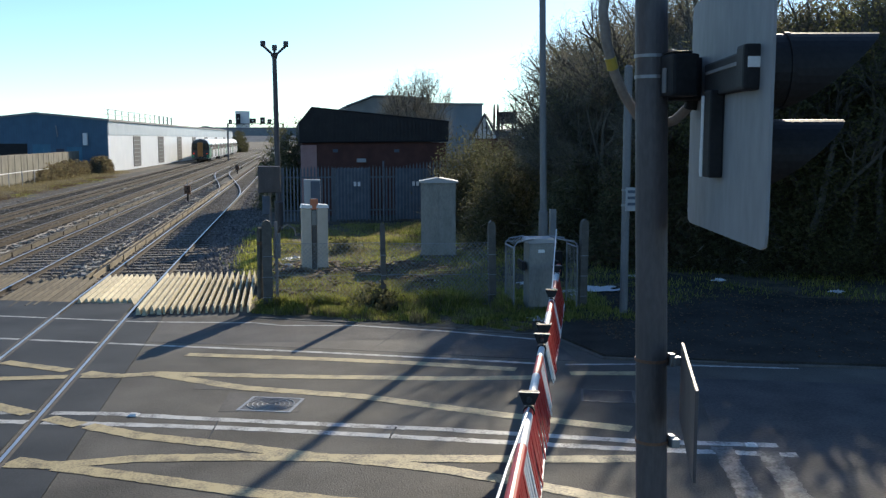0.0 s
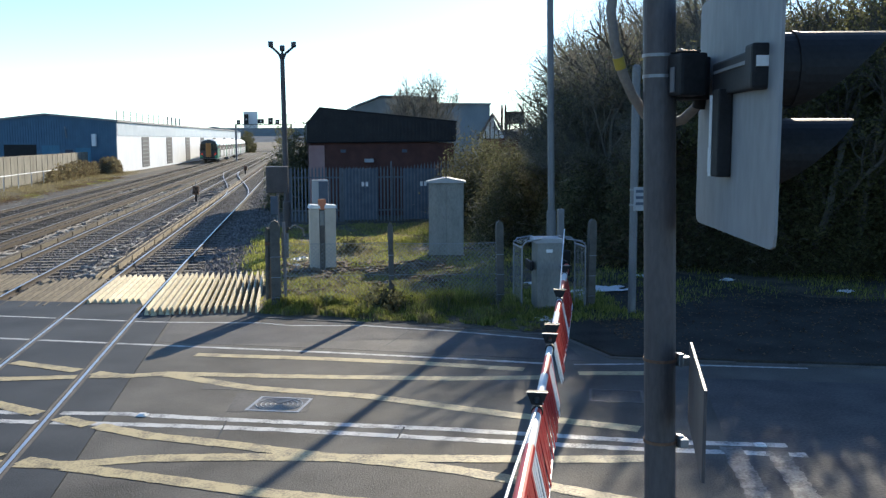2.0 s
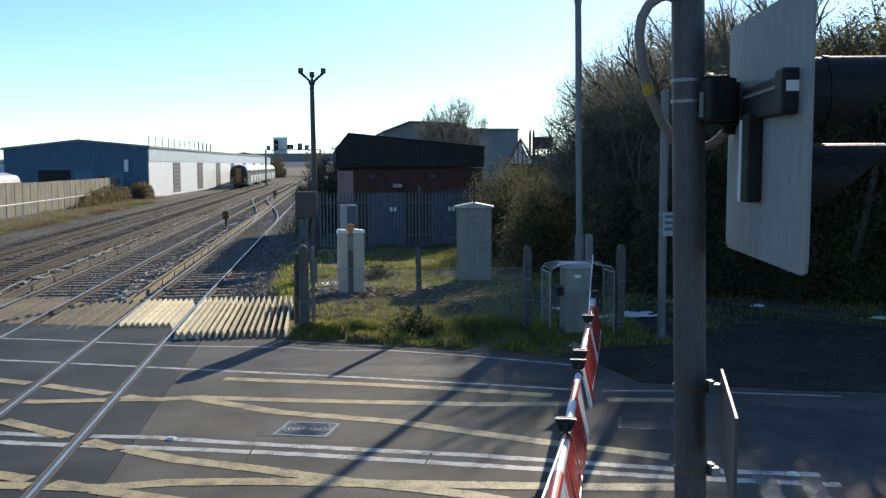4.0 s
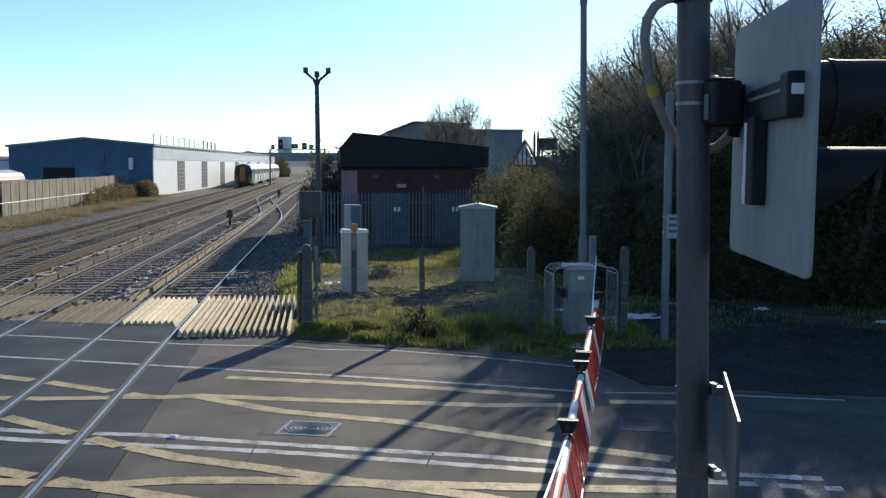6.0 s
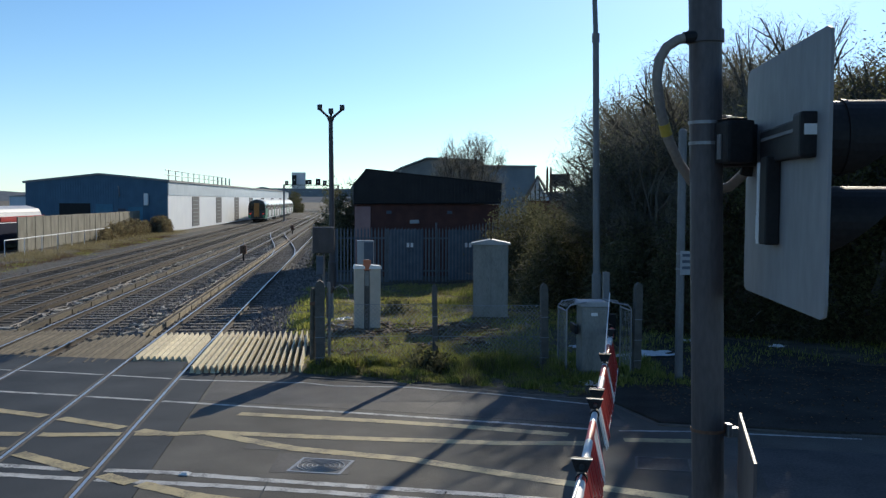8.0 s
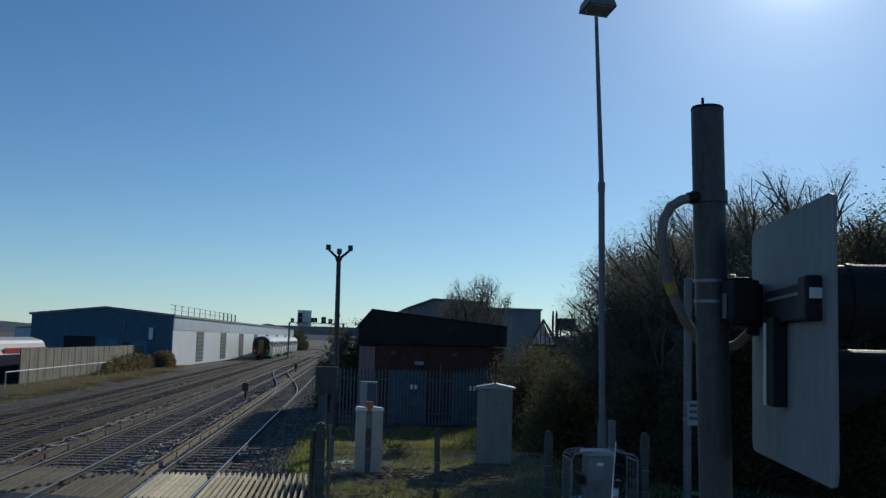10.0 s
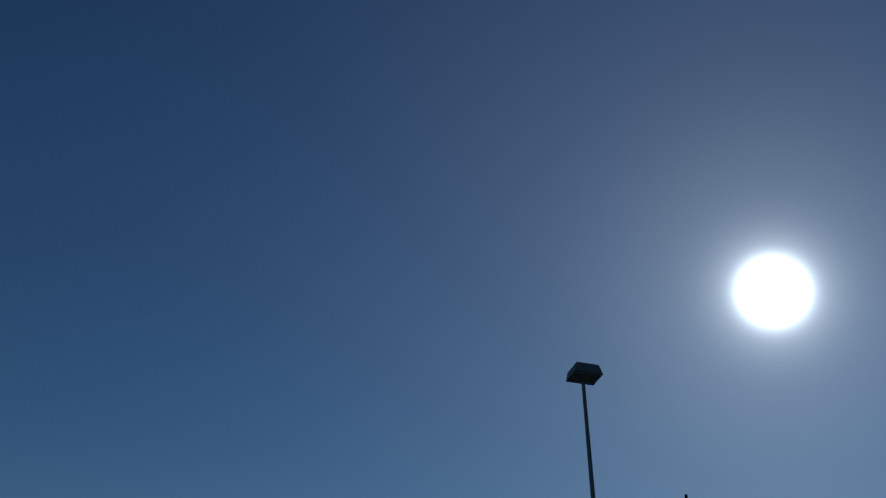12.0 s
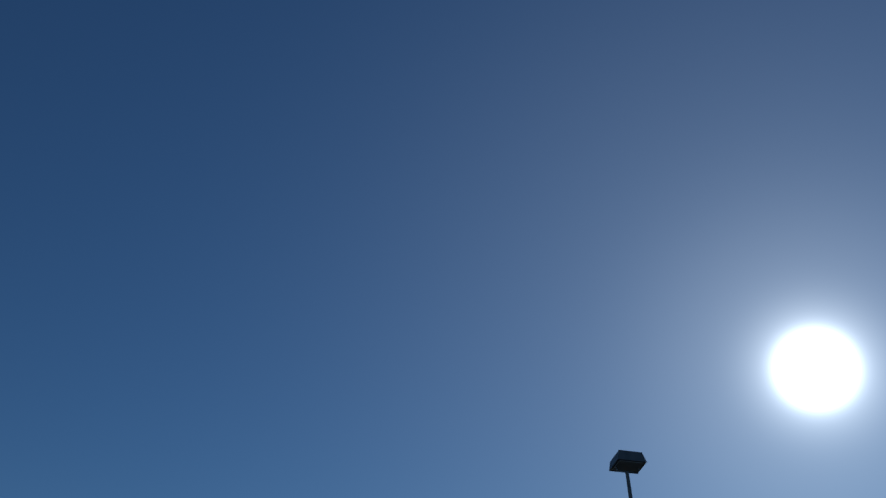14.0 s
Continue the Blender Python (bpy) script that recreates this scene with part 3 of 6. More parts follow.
# crossover between the two nearer tracks
t = thing("crossover_track", pose(0, 0, 0), "curved crossover rails linking two railway tracks", "railway track", kind="structure")
for s in (-1, 1):
    def fx(y, s=s):
        k = min(1, max(0, (y - 62) / 55.0))
        k = k * k * (3 - 2 * k)
        return -4.1 - 3.65 * (1 - k) * 0 - 3.65 * (1 - (1 - k)) + s * GA + bend(y)
    r = pymesh("rail", *rail_mesh(fx, 62, 117, step=2.0, z=0.002), M["rail_side"], t)
    pymesh("running_surface", *rail_mesh(fx, 62, 117, TOPPROF, 2.0, z=0.002), M["rail_top"], r)


# conductor rails on insulators, the nearest one with guard boards
def conductor(x, y0, y1, boards, timber="board"):
    t = thing("conductor_rail", pose(0, 0, 0), "rusty conductor rail on insulators" + (" behind weathered guard boards" if boards else " beside the track"), "conductor rail", "conductor rails", "structure")
    fx = lambda y: x + bend(y)
    P3 = [(-0.035, -0.1), (0.035, -0.1), (0.035, 0.03), (-0.035, 0.03)]
    pymesh("rail", *rail_mesh(fx, y0 + 1.2, y1, P3, 4.0), M["third"], t)
    bm = bmesh.new()
    v = [bm.verts.new(p) for p in ((fx(y0) - 0.04, y0, -0.13), (fx(y0) + 0.04, y0, -0.13), (fx(y0) + 0.04, y0 + 1.2, 0.03), (fx(y0) - 0.04, y0 + 1.2, 0.03),
                                   (fx(y0) - 0.04, y0, -0.17), (fx(y0) + 0.04, y0, -0.17), (fx(y0) + 0.04, y0 + 1.2, -0.1), (fx(y0) - 0.04, y0 + 1.2, -0.1))]
    for q in ((0, 1, 2, 3), (4, 7, 6, 5), (0, 4, 5, 1), (1, 5, 6, 2), (2, 6, 7, 3), (3, 7, 4, 0)):
        bm.faces.new([v[i] for i in q])
    part("ramp", bm, M["third"], t)
    y = y0 + 1.6
    while y < min(y1, 60):
        part("insulator", tb([(fx(y), y, -0.2), (fx(y), y, -0.07)], [0.07, 0.05], 8), M["cream"], t)
        y += 2.1
    if boards:
        for s in (-1, 1):
            y = y0 - 0.1
            while y < min(y1, 90):
                part("guard_board", bx((fx(y) + s * 0.09 - 0.016, y, -0.14), (fx(y) + s * 0.09 + 0.016, y + 2.36, 0.03 + random.uniform(-0.006, 0.006)), 0.006), M[timber], t)
                y += 2.4


conductor(-5.3, 27.2, 190, True)
conductor(-9.05, 28.5, 190, True, "oldguard")
conductor(-10.15, 33, 190, False)
conductor(-13.2, 31, 190, False)


# ridged timber guards that keep walkers off the tracks
def trespass_guard(x0, x1, y0, y1, label, material="guard", pitch=0.165, width=0.14, tight=0, top=0.07):
    """A row of three-cornered timbers on bearers; the first ones may lie edge to edge."""
    t = thing("trespass_guard", pose(0, 0, 0), label, "trespass guard", "trespass guards")
    x, k = x0, 0
    while x < x1 - 0.05:
        w = (pitch if k < tight else width) / 2
        o = part("ridge", pr([(-w, -0.12), (w, -0.12), (w, -0.07), (0.014, top), (-0.014, top), (-w, -0.07)], "y", y0, y1), M[material], t)
        o.matrix_basis = pose(x + w, random.uniform(-0.09, 0.09), random.uniform(-0.012, 0.012), 0, random.uniform(-4, 4), 0)
        x += pitch
        k += 1
    part("bearer", bx((x0, y0 + 0.3, -0.22), (x1, y0 + 0.5, -0.13)), M["oldsleeper"], t)
    part("bearer", bx((x0, y1 - 0.6, -0.22), (x1, y1 - 0.4, -0.13)), M["oldsleeper"], t)


trespass_guard(-3.2, -0.75, 20.95, 26.4, "weathered pale timber ridged guard beside the rail at the road edge", pitch=0.148, width=0.052, tight=4, top=0.16)
trespass_guard(-4.74, -3.46, 22.75, 26.8, "weathered pale timber ridged guard between the rails at the road edge", pitch=0.142, width=0.14, tight=10, top=0.09)
trespass_guard(-6.7, -5.0, 22.6, 27.2, "dull brown timber ridged guard between two tracks at the road edge", "oldguard", top=0.0)
trespass_guard(-8.4, -7.1, 23.4, 28.2, "dull brown timber ridged guard between the rails of a further track", "oldguard", top=0.0)
trespass_guard(-10.6, -8.65, 24.0, 28.4, "dull brown timber ridged guard beside a further track", "oldguard", top=0.0)

# kerb and verge
dense = []
for p, q in zip(KERB, KERB[1:]):
    p, q = Vector(p), Vector(q)
    k = max(1, round((q - p).length / 0.92))
    dense += [(p.lerp(q, i / k), p.lerp(q, (i + 1) / k)) for i in range(k)]
kt = thing("kerb", pose(0, 0, 0), "sunken dirty concrete edging between road and verge", "kerb", kind="structure")
for a, b in dense:
    d = b - a
    o = part("kerb_stone", bx((0.004, -0.005, -0.25), (d.length - 0.004, 0.1, 0.018 + random.uniform(-0.012, 0.012)), 0.01), M["concrete"], kt)
    o.matrix_basis = pose(a.x, a.y, 0, 0, 0, math.degrees(math.atan2(d.y, d.x)))
# footway of old asphalt behind the kerb
fw = [(5.1, 17.3), (5.45, 15.5), (7.35, 14.83), (22, 10.25), (24, 16), (12, 20.5), (8.8, 30), (7.6, 30), (7.0, 20.6), (5.2, 18.9)]
bm = pr(fw, "z", -0.2, 0.045)
tagged(part("pavement", bm, M["pave"]), "worn asphalt footway in shade beside the road", "pavement", kind="structure")


# ---- plants ----
def blades(name, n_, region, h, material, label, seed, clump=0.5):
    """Grass: bent triangular blades over a region given by a function of two random numbers."""
    r = random.Random(seed)
    vs_, fs_ = [], []
    centres = [region(r.random(), r.random()) for _ in range(max(1, n_ // 70))]
    for k in range(n_):
        cx, cy, cz, amp = r.choice(centres)
        x, y = cx + r.gauss(0, clump * 0.35), cy + r.gauss(0, clump * 0.35)
        hh = h * amp * r.uniform(0.4, 1.2)
        a = r.uniform(0, 6.283)
        dx, dy = math.cos(a), math.sin(a)
        w = r.uniform(0.006, 0.013)
        lean = r.uniform(0.1, 0.7) * hh
        b = len(vs_)
        vs_ += [(x - dy * w, y + dx * w, cz), (x + dy * w, y - dx * w, cz), (x + dx * lean * 0.4 + dy * w * 0.7, y + dy * lean * 0.4 - dx * w * 0.7, cz + hh * 0.6),
                (x + dx * lean * 0.4 - dy * w * 0.7, y + dy * lean * 0.4 + dx * w * 0.7, cz + hh * 0.6), (x + dx * lean, y + dy * lean, cz + hh)]
        fs_ += [(b, b + 1, b + 2, b + 3), (b + 3, b + 2, b + 4)]
    return tagged(pymesh(name, vs_, fs_, material), label, "grass", kind="stuff")


def verge(a, b):
    x = -0.6 + 5.4 * a
    y0 = kerb_y(x) + 0.5 + 0.25 * math.sin(x * 3.1) * math.sin(x * 1.3)
    y1 = 21.7 - 0.25 * abs(x - 2)
    return (x, y0 + (y1 - y0) * (b ** 0.8), 0.0, (0.35 + 0.85 * b) * max(0.2, 0.75 + 1.5 * noise.noise((x * 1.7, b * 2.5, 4))))


def yard(a, b):
    x = -0.5 + 9.0 * a
    y = 21.3 + 20.7 * b ** 0.75
    near = min(1.0, max(0.55, (y - 22.0 + 3.0 * noise.noise((x * 0.9, y * 0.7, 9))) / 3.0))
    return (x, y, 0.0, near * max(0.12, 0.55 + 1.3 * noise.noise((x * 0.7, y * 0.45, 2))))


blades("grass", 52000, verge, 0.33, M["grass"], "bright yellow-green rough grass along the fence", 1, 0.16)
blades("dry_grass", 26000, verge, 0.3, M["drygrass"], "straw-coloured tufts along the fence", 11, 0.2)
blades("grass", 60000, yard, 0.15, M["grass"], "short patchy green grass in the fenced yard", 2, 0.8)
blades("dry_grass", 34000, yard, 0.17, M["drygrass"], "dry straw-coloured grass among the green", 3, 0.6)
fence_foot = lambda a, b: (-0.2 + 4.9 * a, 21.35 + 4.2 * b, 0.02, max(0.25, 0.75 + 1.2 * noise.noise((a * 7, b * 3.5, 6))))
blades("grass", 12000, fence_foot, 0.17, M["grass"], "patchy green grass just behind the fence", 14, 0.5)
blades("dry_grass", 15000, fence_foot, 0.17, M["drygrass"], "withered straw grass just behind the fence", 15, 0.5)
blades("grass", 3600, lambda a, b: (-1.2 + 0.8 * a, 27 + 14 * b, -0.02, 0.4 + 0.5 * abs(math.sin(19 * b))), 0.2, M["grass"], "green weeds at the edge of the ballast", 4, 0.7)
blades("dry_grass", 16000, lambda a, b: (-22.5 + 3.5 * a + 0.008 * 60 * b, 62 + 60 * b, -0.2, 1.0), 0.24, M["drygrass"], "withered straw grass along the far fence", 6, 1.6)
blades("dry_grass", 12000, lambda a, b: (-19.6 + 2.2 * a + 0.011 * 65 * b, 40 + 65 * b, -0.2, 0.7), 0.2, M["bramble"], "low withered grass beside the furthest track", 12, 1.3)
blades("grass", 3500, lambda a, b: (-19.2 + 2.0 * a + 0.011 * 65 * b, 45 + 60 * b, -0.2, 0.6), 0.2, M["grass"], "thin green tufts beside the furthest track", 13, 1.0)
blades("grass", 9000, lambda a, b: (4.9 + 2.3 * a, 18.6 + 4 * b, 0.0, 0.6), 0.25, M["grass"], "green weeds round the barrier machine", 8, 0.4)
blades("grass", 9000, lambda a, b: (8.4 + 12 * a, 20.0 + 7 * b + 0.8 * math.sin(9 * a), 0.03, 0.3 + 0.9 * abs(math.sin(31 * a + 5 * b))), 0.12, M["grass"], "rough grass under the trees", 9, 0.9)


def make_limbs(r, base, h, spread, levels=4, lean=0.25, n0=5, r0=0.16):
    """Branch segments (start, end, radius at both) of a tree."""
    out, tips = [], []

    def grow(p, d, length, rad, lev):
        q = p
        k = 3
        for i in range(k):
            d2 = (d + Vector((r.gauss(0, 0.13), r.gauss(0, 0.13), r.gauss(0.03, 0.08)))).normalized()
            e = q + d2 * (length / k)
            out.append((q, e, rad * (1 - 0.25 * i / k), rad * (1 - 0.25 * (i + 1) / k)))
            q, d = e, d2
            if lev > 0 and i > 0:
                for _ in range(1 if lev > 2 else 2):
                    side = Vector((r.gauss(0, 1), r.gauss(0, 1), r.gauss(0.25, 0.5))).normalized()
                    grow(q, (d * 0.75 + side * spread).normalized(), length * r.uniform(0.5, 0.75), rad * 0.5, lev - 1)
        if lev == 0:
            tips.append((q, d))
        else:
            grow(q, d, length * 0.7, rad * 0.7, lev - 1)
    for i in range(n0):
        a = 6.283 * i / n0 + r.uniform(-0.4, 0.4)
        d = Vector((math.cos(a) * lean, math.sin(a) * lean, 1)).normalized()
        grow(Vector(base) + Vector((math.cos(a) * 0.2, math.sin(a) * 0.2, 0)), d, h * r.uniform(0.36, 0.46), r0, levels)
    return out, tips


def limb_mesh(name, segs, parent, label="", least=0.0):
    vs_, fs_ = [], []
    for p, q, ra, rb in segs:
        ra, rb = max(ra, least), max(rb, least)
        d = (q - p).normalized()
        u = d.orthogonal().normalized()
        w = d.cross(u)
        n_ = 6 if ra > 0.05 else 3
        b = len(vs_)
        for c, rad in ((p, ra), (q, rb)):
            for k in range(n_):
                a = 6.283 * k / n_
                vs_.append(tuple(c + (u * math.cos(a) + w * math.sin(a)) * rad))
        for k in range(n_):
            fs_.append((b + k, b + (k + 1) % n_, b + n_ + (k + 1) % n_, b + n_ + k))
    return pymesh(name, vs_, fs_, M["bark"], parent, label)


def leaf_mesh(name, r, spots, per, reach, size, material, parent, label="", slim=0.5):
    vs_, fs_ = [], []
    for p, d in spots:
        for _ in range(per):
            c = p + Vector((r.gauss(0, reach), r.gauss(0, reach), r.gauss(0, reach * 0.8)))
            u = Vector((r.gauss(0, 1), r.gauss(0, 1), r.gauss(0, 1))).normalized()
            w = u.orthogonal().normalized()
            s = size * r.uniform(0.6, 1.4)
            b = len(vs_)
            vs_ += [tuple(c - u * s), tuple(c + w * s * slim), tuple(c + u * s), tuple(c - w * s * slim)]
            fs_.append((b, b + 1, b + 2, b + 3))
    return pymesh(name, vs_, fs_, material, parent, label)


def tree(seed, h, spread, leafmat, per, reach, size, label, levels=4, n0=5, r0=0.16, lean=0.3, low=0, least=0.007, slim=0.5, buds=0):
    r = random.Random(seed)
    t = thing("tree", pose(0, 0, 0), label, "tree", "trees beside the crossing")
    segs, tips = make_limbs(r, (0, 0, 0), h, spread, levels, lean, n0, r0)
    main = [s for s in segs if s[2] > 0.045]
    limb_mesh("trunk", main, t)
    limb_mesh("branchwork", [s for s in segs if s[2] <= 0.045], t, least=least)
    if per:
        spots = list(tips)
        if low:
            for _ in range(low):
                a = r.uniform(0, 6.283)
                rad = r.uniform(0.6, 2.6)
                spots.append((Vector((math.cos(a) * rad, math.sin(a) * rad, r.uniform(0.1, h * 0.55))), Vector((0, 0, 1))))
        leaf_mesh("crown", r, spots, per, reach, size, leafmat, t, slim=slim)
    if buds:
        leaf_mesh("young_foliage", r, tips, buds, 0.2, 0.04, M["bud"], t, "small olive-green opening buds")
    return t


ever = tree(11, 8.2, 0.8, M["leaf"], 13, 0.3, 0.07, "dense dark evergreen tree with tangled branches", low=700)
ivyt = tree(12, 9.0, 0.75, M["leaf2"], 12, 0.3, 0.05, "ivy-grown tree with olive-green leaves", low=500)
bare = tree(13, 8.6, 0.7, M["twig"], 20, 0.26, 0.17, "spring tree of thin twigs with small opening buds", n0=4, slim=0.035, buds=5)
ever.matrix_basis = pose(20.5, 28.4, 0)
ivyt.matrix_basis = pose(16.4, 28.5, 0) @ Matrix.Scale(0.9, 4)
bare.matrix_basis = pose(12.0, 32.5, 0) @ Matrix.Scale(0.82, 4)
for src, x, y, rz, s in ((ivyt, 13.6, 33.5, 80, 0.8), (ever, 19.0, 27.5, 130, 0.72), (bare, 14.6, 31.0, 60, 0.92), (bare, 17.2, 30.5, 150, 0.98),
                         (ivyt, 21.5, 29, 220, 0.85), (ever, 24.5, 27, 300, 0.75), (bare, 20.2, 26.5, 20, 0.92), (ivyt, 16.4, 37, 310, 0.9), (ever, 19, 35, 40, 0.85),
                         (ivyt, 28, 30, 100, 1.0), (bare, 25.0, 24.5, 110, 0.95), (ever, 25, 20.5, 77, 0.7), (bare, 22.5, 33, 250, 1.15), (ivyt, 20.3, 36, 15, 1.0), (bare, 15.6, 34.5, 350, 1.05),
                         (bare, 19.2, 32.5, 190, 1.15), (bare, 18.0, 27.0, 285, 1.12), (bare, 21.4, 30.8, 45, 1.1), (bare, 23.6, 29.0, 100, 1.1), (bare, 26.4, 31.5, 205, 1.2), (bare, 29.5, 30, 260, 1.2),
                         (ever, 22.5, 26.0, 290, 0.78), (ever, 29.5, 25.5, 70, 0.85), (bare, 27.6, 26.4, 310, 1.05), (bare, 13.6, 28.8, 215, 0.82), (bare, 16.0, 27.4, 5, 0.85), (bare, 24.2, 35.5, 75, 1.2),
                         (bare, 17.6, 36.5, 130, 1.15), (ivyt, 24.5, 33, 170, 1.0), (bare, 10.5, 31.6, 140, 0.66), (ivyt, 11.4, 30.2, 20, 0.55), (bare, 11.3, 34.0, 300, 0.72),
                         (ever, 14.0, 24.4, 190, 0.79), (ever, 16.0, 23.8, 30, 0.76), (ever, 18.2, 22.8, 260, 0.95), (ever, 20.6, 21.6, 120, 0.95), (ivyt, 22.8, 20.4, 60, 0.95), (bare, 12.4, 35.2, 150, 0.95), (bare, 15.0, 36.4, 110, 1.12), (bare, 13.9, 34.2, 50, 1.15), (bare, 15.2, 35.6, 250, 1.25), (bare, 10.8, 30.8, 75, 0.72), (bare, 10.8, 29.0, 230, 0.8), (ivyt, 10.7, 32.6, 275, 0.7), (ever, 13.2, 26.3, 145, 0.78), (bare, 11.2, 30.5, 10, 0.75), (bare, 12.4, 29.4, 200, 0.8), (ivyt, 12.7, 31.6, 130, 0.68), (ever, 14.6, 25.2, 330, 0.7), (ivyt, 17.0, 24.4, 220, 0.75), (ever, 25.2, 18.0, 10, 0.75), (bare, 13.6, 28.4, 120, 1.12), (bare, 14.2, 27.8, 10, 1.0), (ivyt, 13.2, 28.6, 35, 0.72), (bare, 12.2, 28.6, 310, 0.74), (ivyt, 15.4, 26.6, 100, 0.76), (ivyt, 14.4, 26.8, 200, 0.68), (ivyt, 16.9, 26.6, 290, 0.85), (ever, 15.0, 24.0, 60, 0.68)):
    copy_thing(src, pose(x, y, 0, 0, 0, rz) @ Matrix.Scale(s, 4))
for x, y, rz, s, h in ((13.6, 36.8, 110, 0.78, 1.22), (13.3, 35.4, 20, 0.8, 1.28), (12.6, 35.8, 205, 0.62, 1.06), (12.1, 34.6, 330, 0.5, 0.9), (13.3, 28.2, 40, 0.8, 1.27)):
    copy_thing(bare, pose(x, y, 0, 0, 0, rz) @ Matrix.Diagonal((s, s, h, 1)))
lone = tree(27, 7.6, 0.8, M["twig"], 4, 0.3, 0.36, "leafless tree with a round twiggy crown behind the sheds", n0=8, r0=0.13, lean=0.42, least=0.013, slim=0.04)
lone.matrix_basis = pose(10.95, 80, 0) @ Matrix.Diagonal((0.66, 0.66, 1.1, 1))


def bush(x, y, rx_, ry_, h, seed, label, n_=500, size=0.07, leaf="leaf2"):
    r = random.Random(seed)
    t = thing("bush", pose(x, y, -0.1), label, "bush", "bushes")
    spots = []
    for _ in range(n_):
        a, b = r.uniform(0, 6.283), math.acos(r.uniform(0, 1))
        k = r.uniform(0.6, 1.0) * (1 + 0.25 * math.sin(a * 3 + seed))
        spots.append((Vector((math.cos(a) * math.sin(b) * rx_ * k, math.sin(a) * math.sin(b) * ry_ * k, math.cos(b) * h * k)), Vector((0, 0, 1))))
    segs = [(Vector((0, 0, 0)), p, 0.02, 0.006) for p, _ in spots[::8]]
    limb_mesh("stem", segs, t)
    leaf_mesh("foliage", r, spots, 14, 0.18, size, M[leaf], t)
    if n_ > 400:
        leaf_mesh("stem_tangle", r, spots[::2], 3, 0.24, size * 3.6, M["bramble" if seed % 2 else "twig"], t, "bare brown bramble stems", 0.05)
    return t


for k, (x, y, rx_, ry_, h) in enumerate(((9.3, 28.5, 1.6, 1.6, 2.7), (11.0, 26.6, 1.9, 1.5, 3.6), (13.6, 25.6, 2.2, 1.5, 4.2), (16.6, 25.0, 2.4, 1.6, 4.4), (19.8, 23.6, 2.4, 1.8, 4.3),
                                         (23.0, 21.6, 2.6, 2.0, 4.4), (8.1, 33.5, 1.7, 2.0, 3.4), (10.6, 31.0, 2.0, 1.8, 4.4), (7.6, 38.5, 1.5, 2.2, 3.5), (10.6, 38.5, 2.0, 2.4, 3.6), (9.6, 45.0, 1.8, 2.5, 3.4), (12.6, 45.0, 2.2, 2.5, 3.5),
                                         (15.0, 30.0, 2.2, 1.8, 5.4), (18.5, 29.0, 2.4, 1.8, 5.6), (26.5, 19.0, 2.5, 2.0, 4.6), (14.6, 24.6, 1.6, 1.3, 5.6), (16.8, 23.8, 1.7, 1.3, 6.2), (19.2, 22.6, 1.8, 1.3, 6.8), (21.6, 21.4, 1.8, 1.4, 7.6), (24.0, 19.6, 1.9, 1.4, 7.4), (17.9, 26.2, 1.9, 1.4, 6.9), (15.6, 27.0, 1.8, 1.4, 5.6), (13.0, 25.4, 1.4, 1.2, 5.0), (20.4, 25.0, 1.9, 1.4, 8.2), (12.6, 30.0, 2.0, 1.6, 5.2))):
    bush(x, y, rx_, ry_, h, 60 + k, "dense dark ivy-covered bush at the edge of the yard", 1500, 0.056)
bush(-21.9, 105, 0.8, 12, 1.25, 31, "olive-brown bush growing against the far fence", 1300, 0.13, "scrub")
bush(-20.4, 114.5, 1.0, 3.0, 1.6, 35, "olive-brown bush at the corner of the shed", 700, 0.13, "scrub")
for k, (x, y, h) in enumerate(((3.0, 96, 4.6), (4.2, 118, 5.2), (4.6, 150, 5.0), (7.5, 190, 6.0), (-12.5, 290, 5.5), (9.5, 240, 6.5))):
    bush(x, y, 2.2, 5.0, h, 40 + k, "hazy trackside scrub far down the line", 500, 0.2, "leaf2")
bush(0.1, 53, 1.5, 3, 4.2, 32, "overgrown shrub beside the palisade fence", 900)
bush(1.9, 31.5, 0.35, 0.35, 0.45, 33, "small weed clump in the yard", 60)
bush(2.0, 20.6, 0.45, 0.35, 0.4, 34, "low dark weed clump at the fence foot", 70)


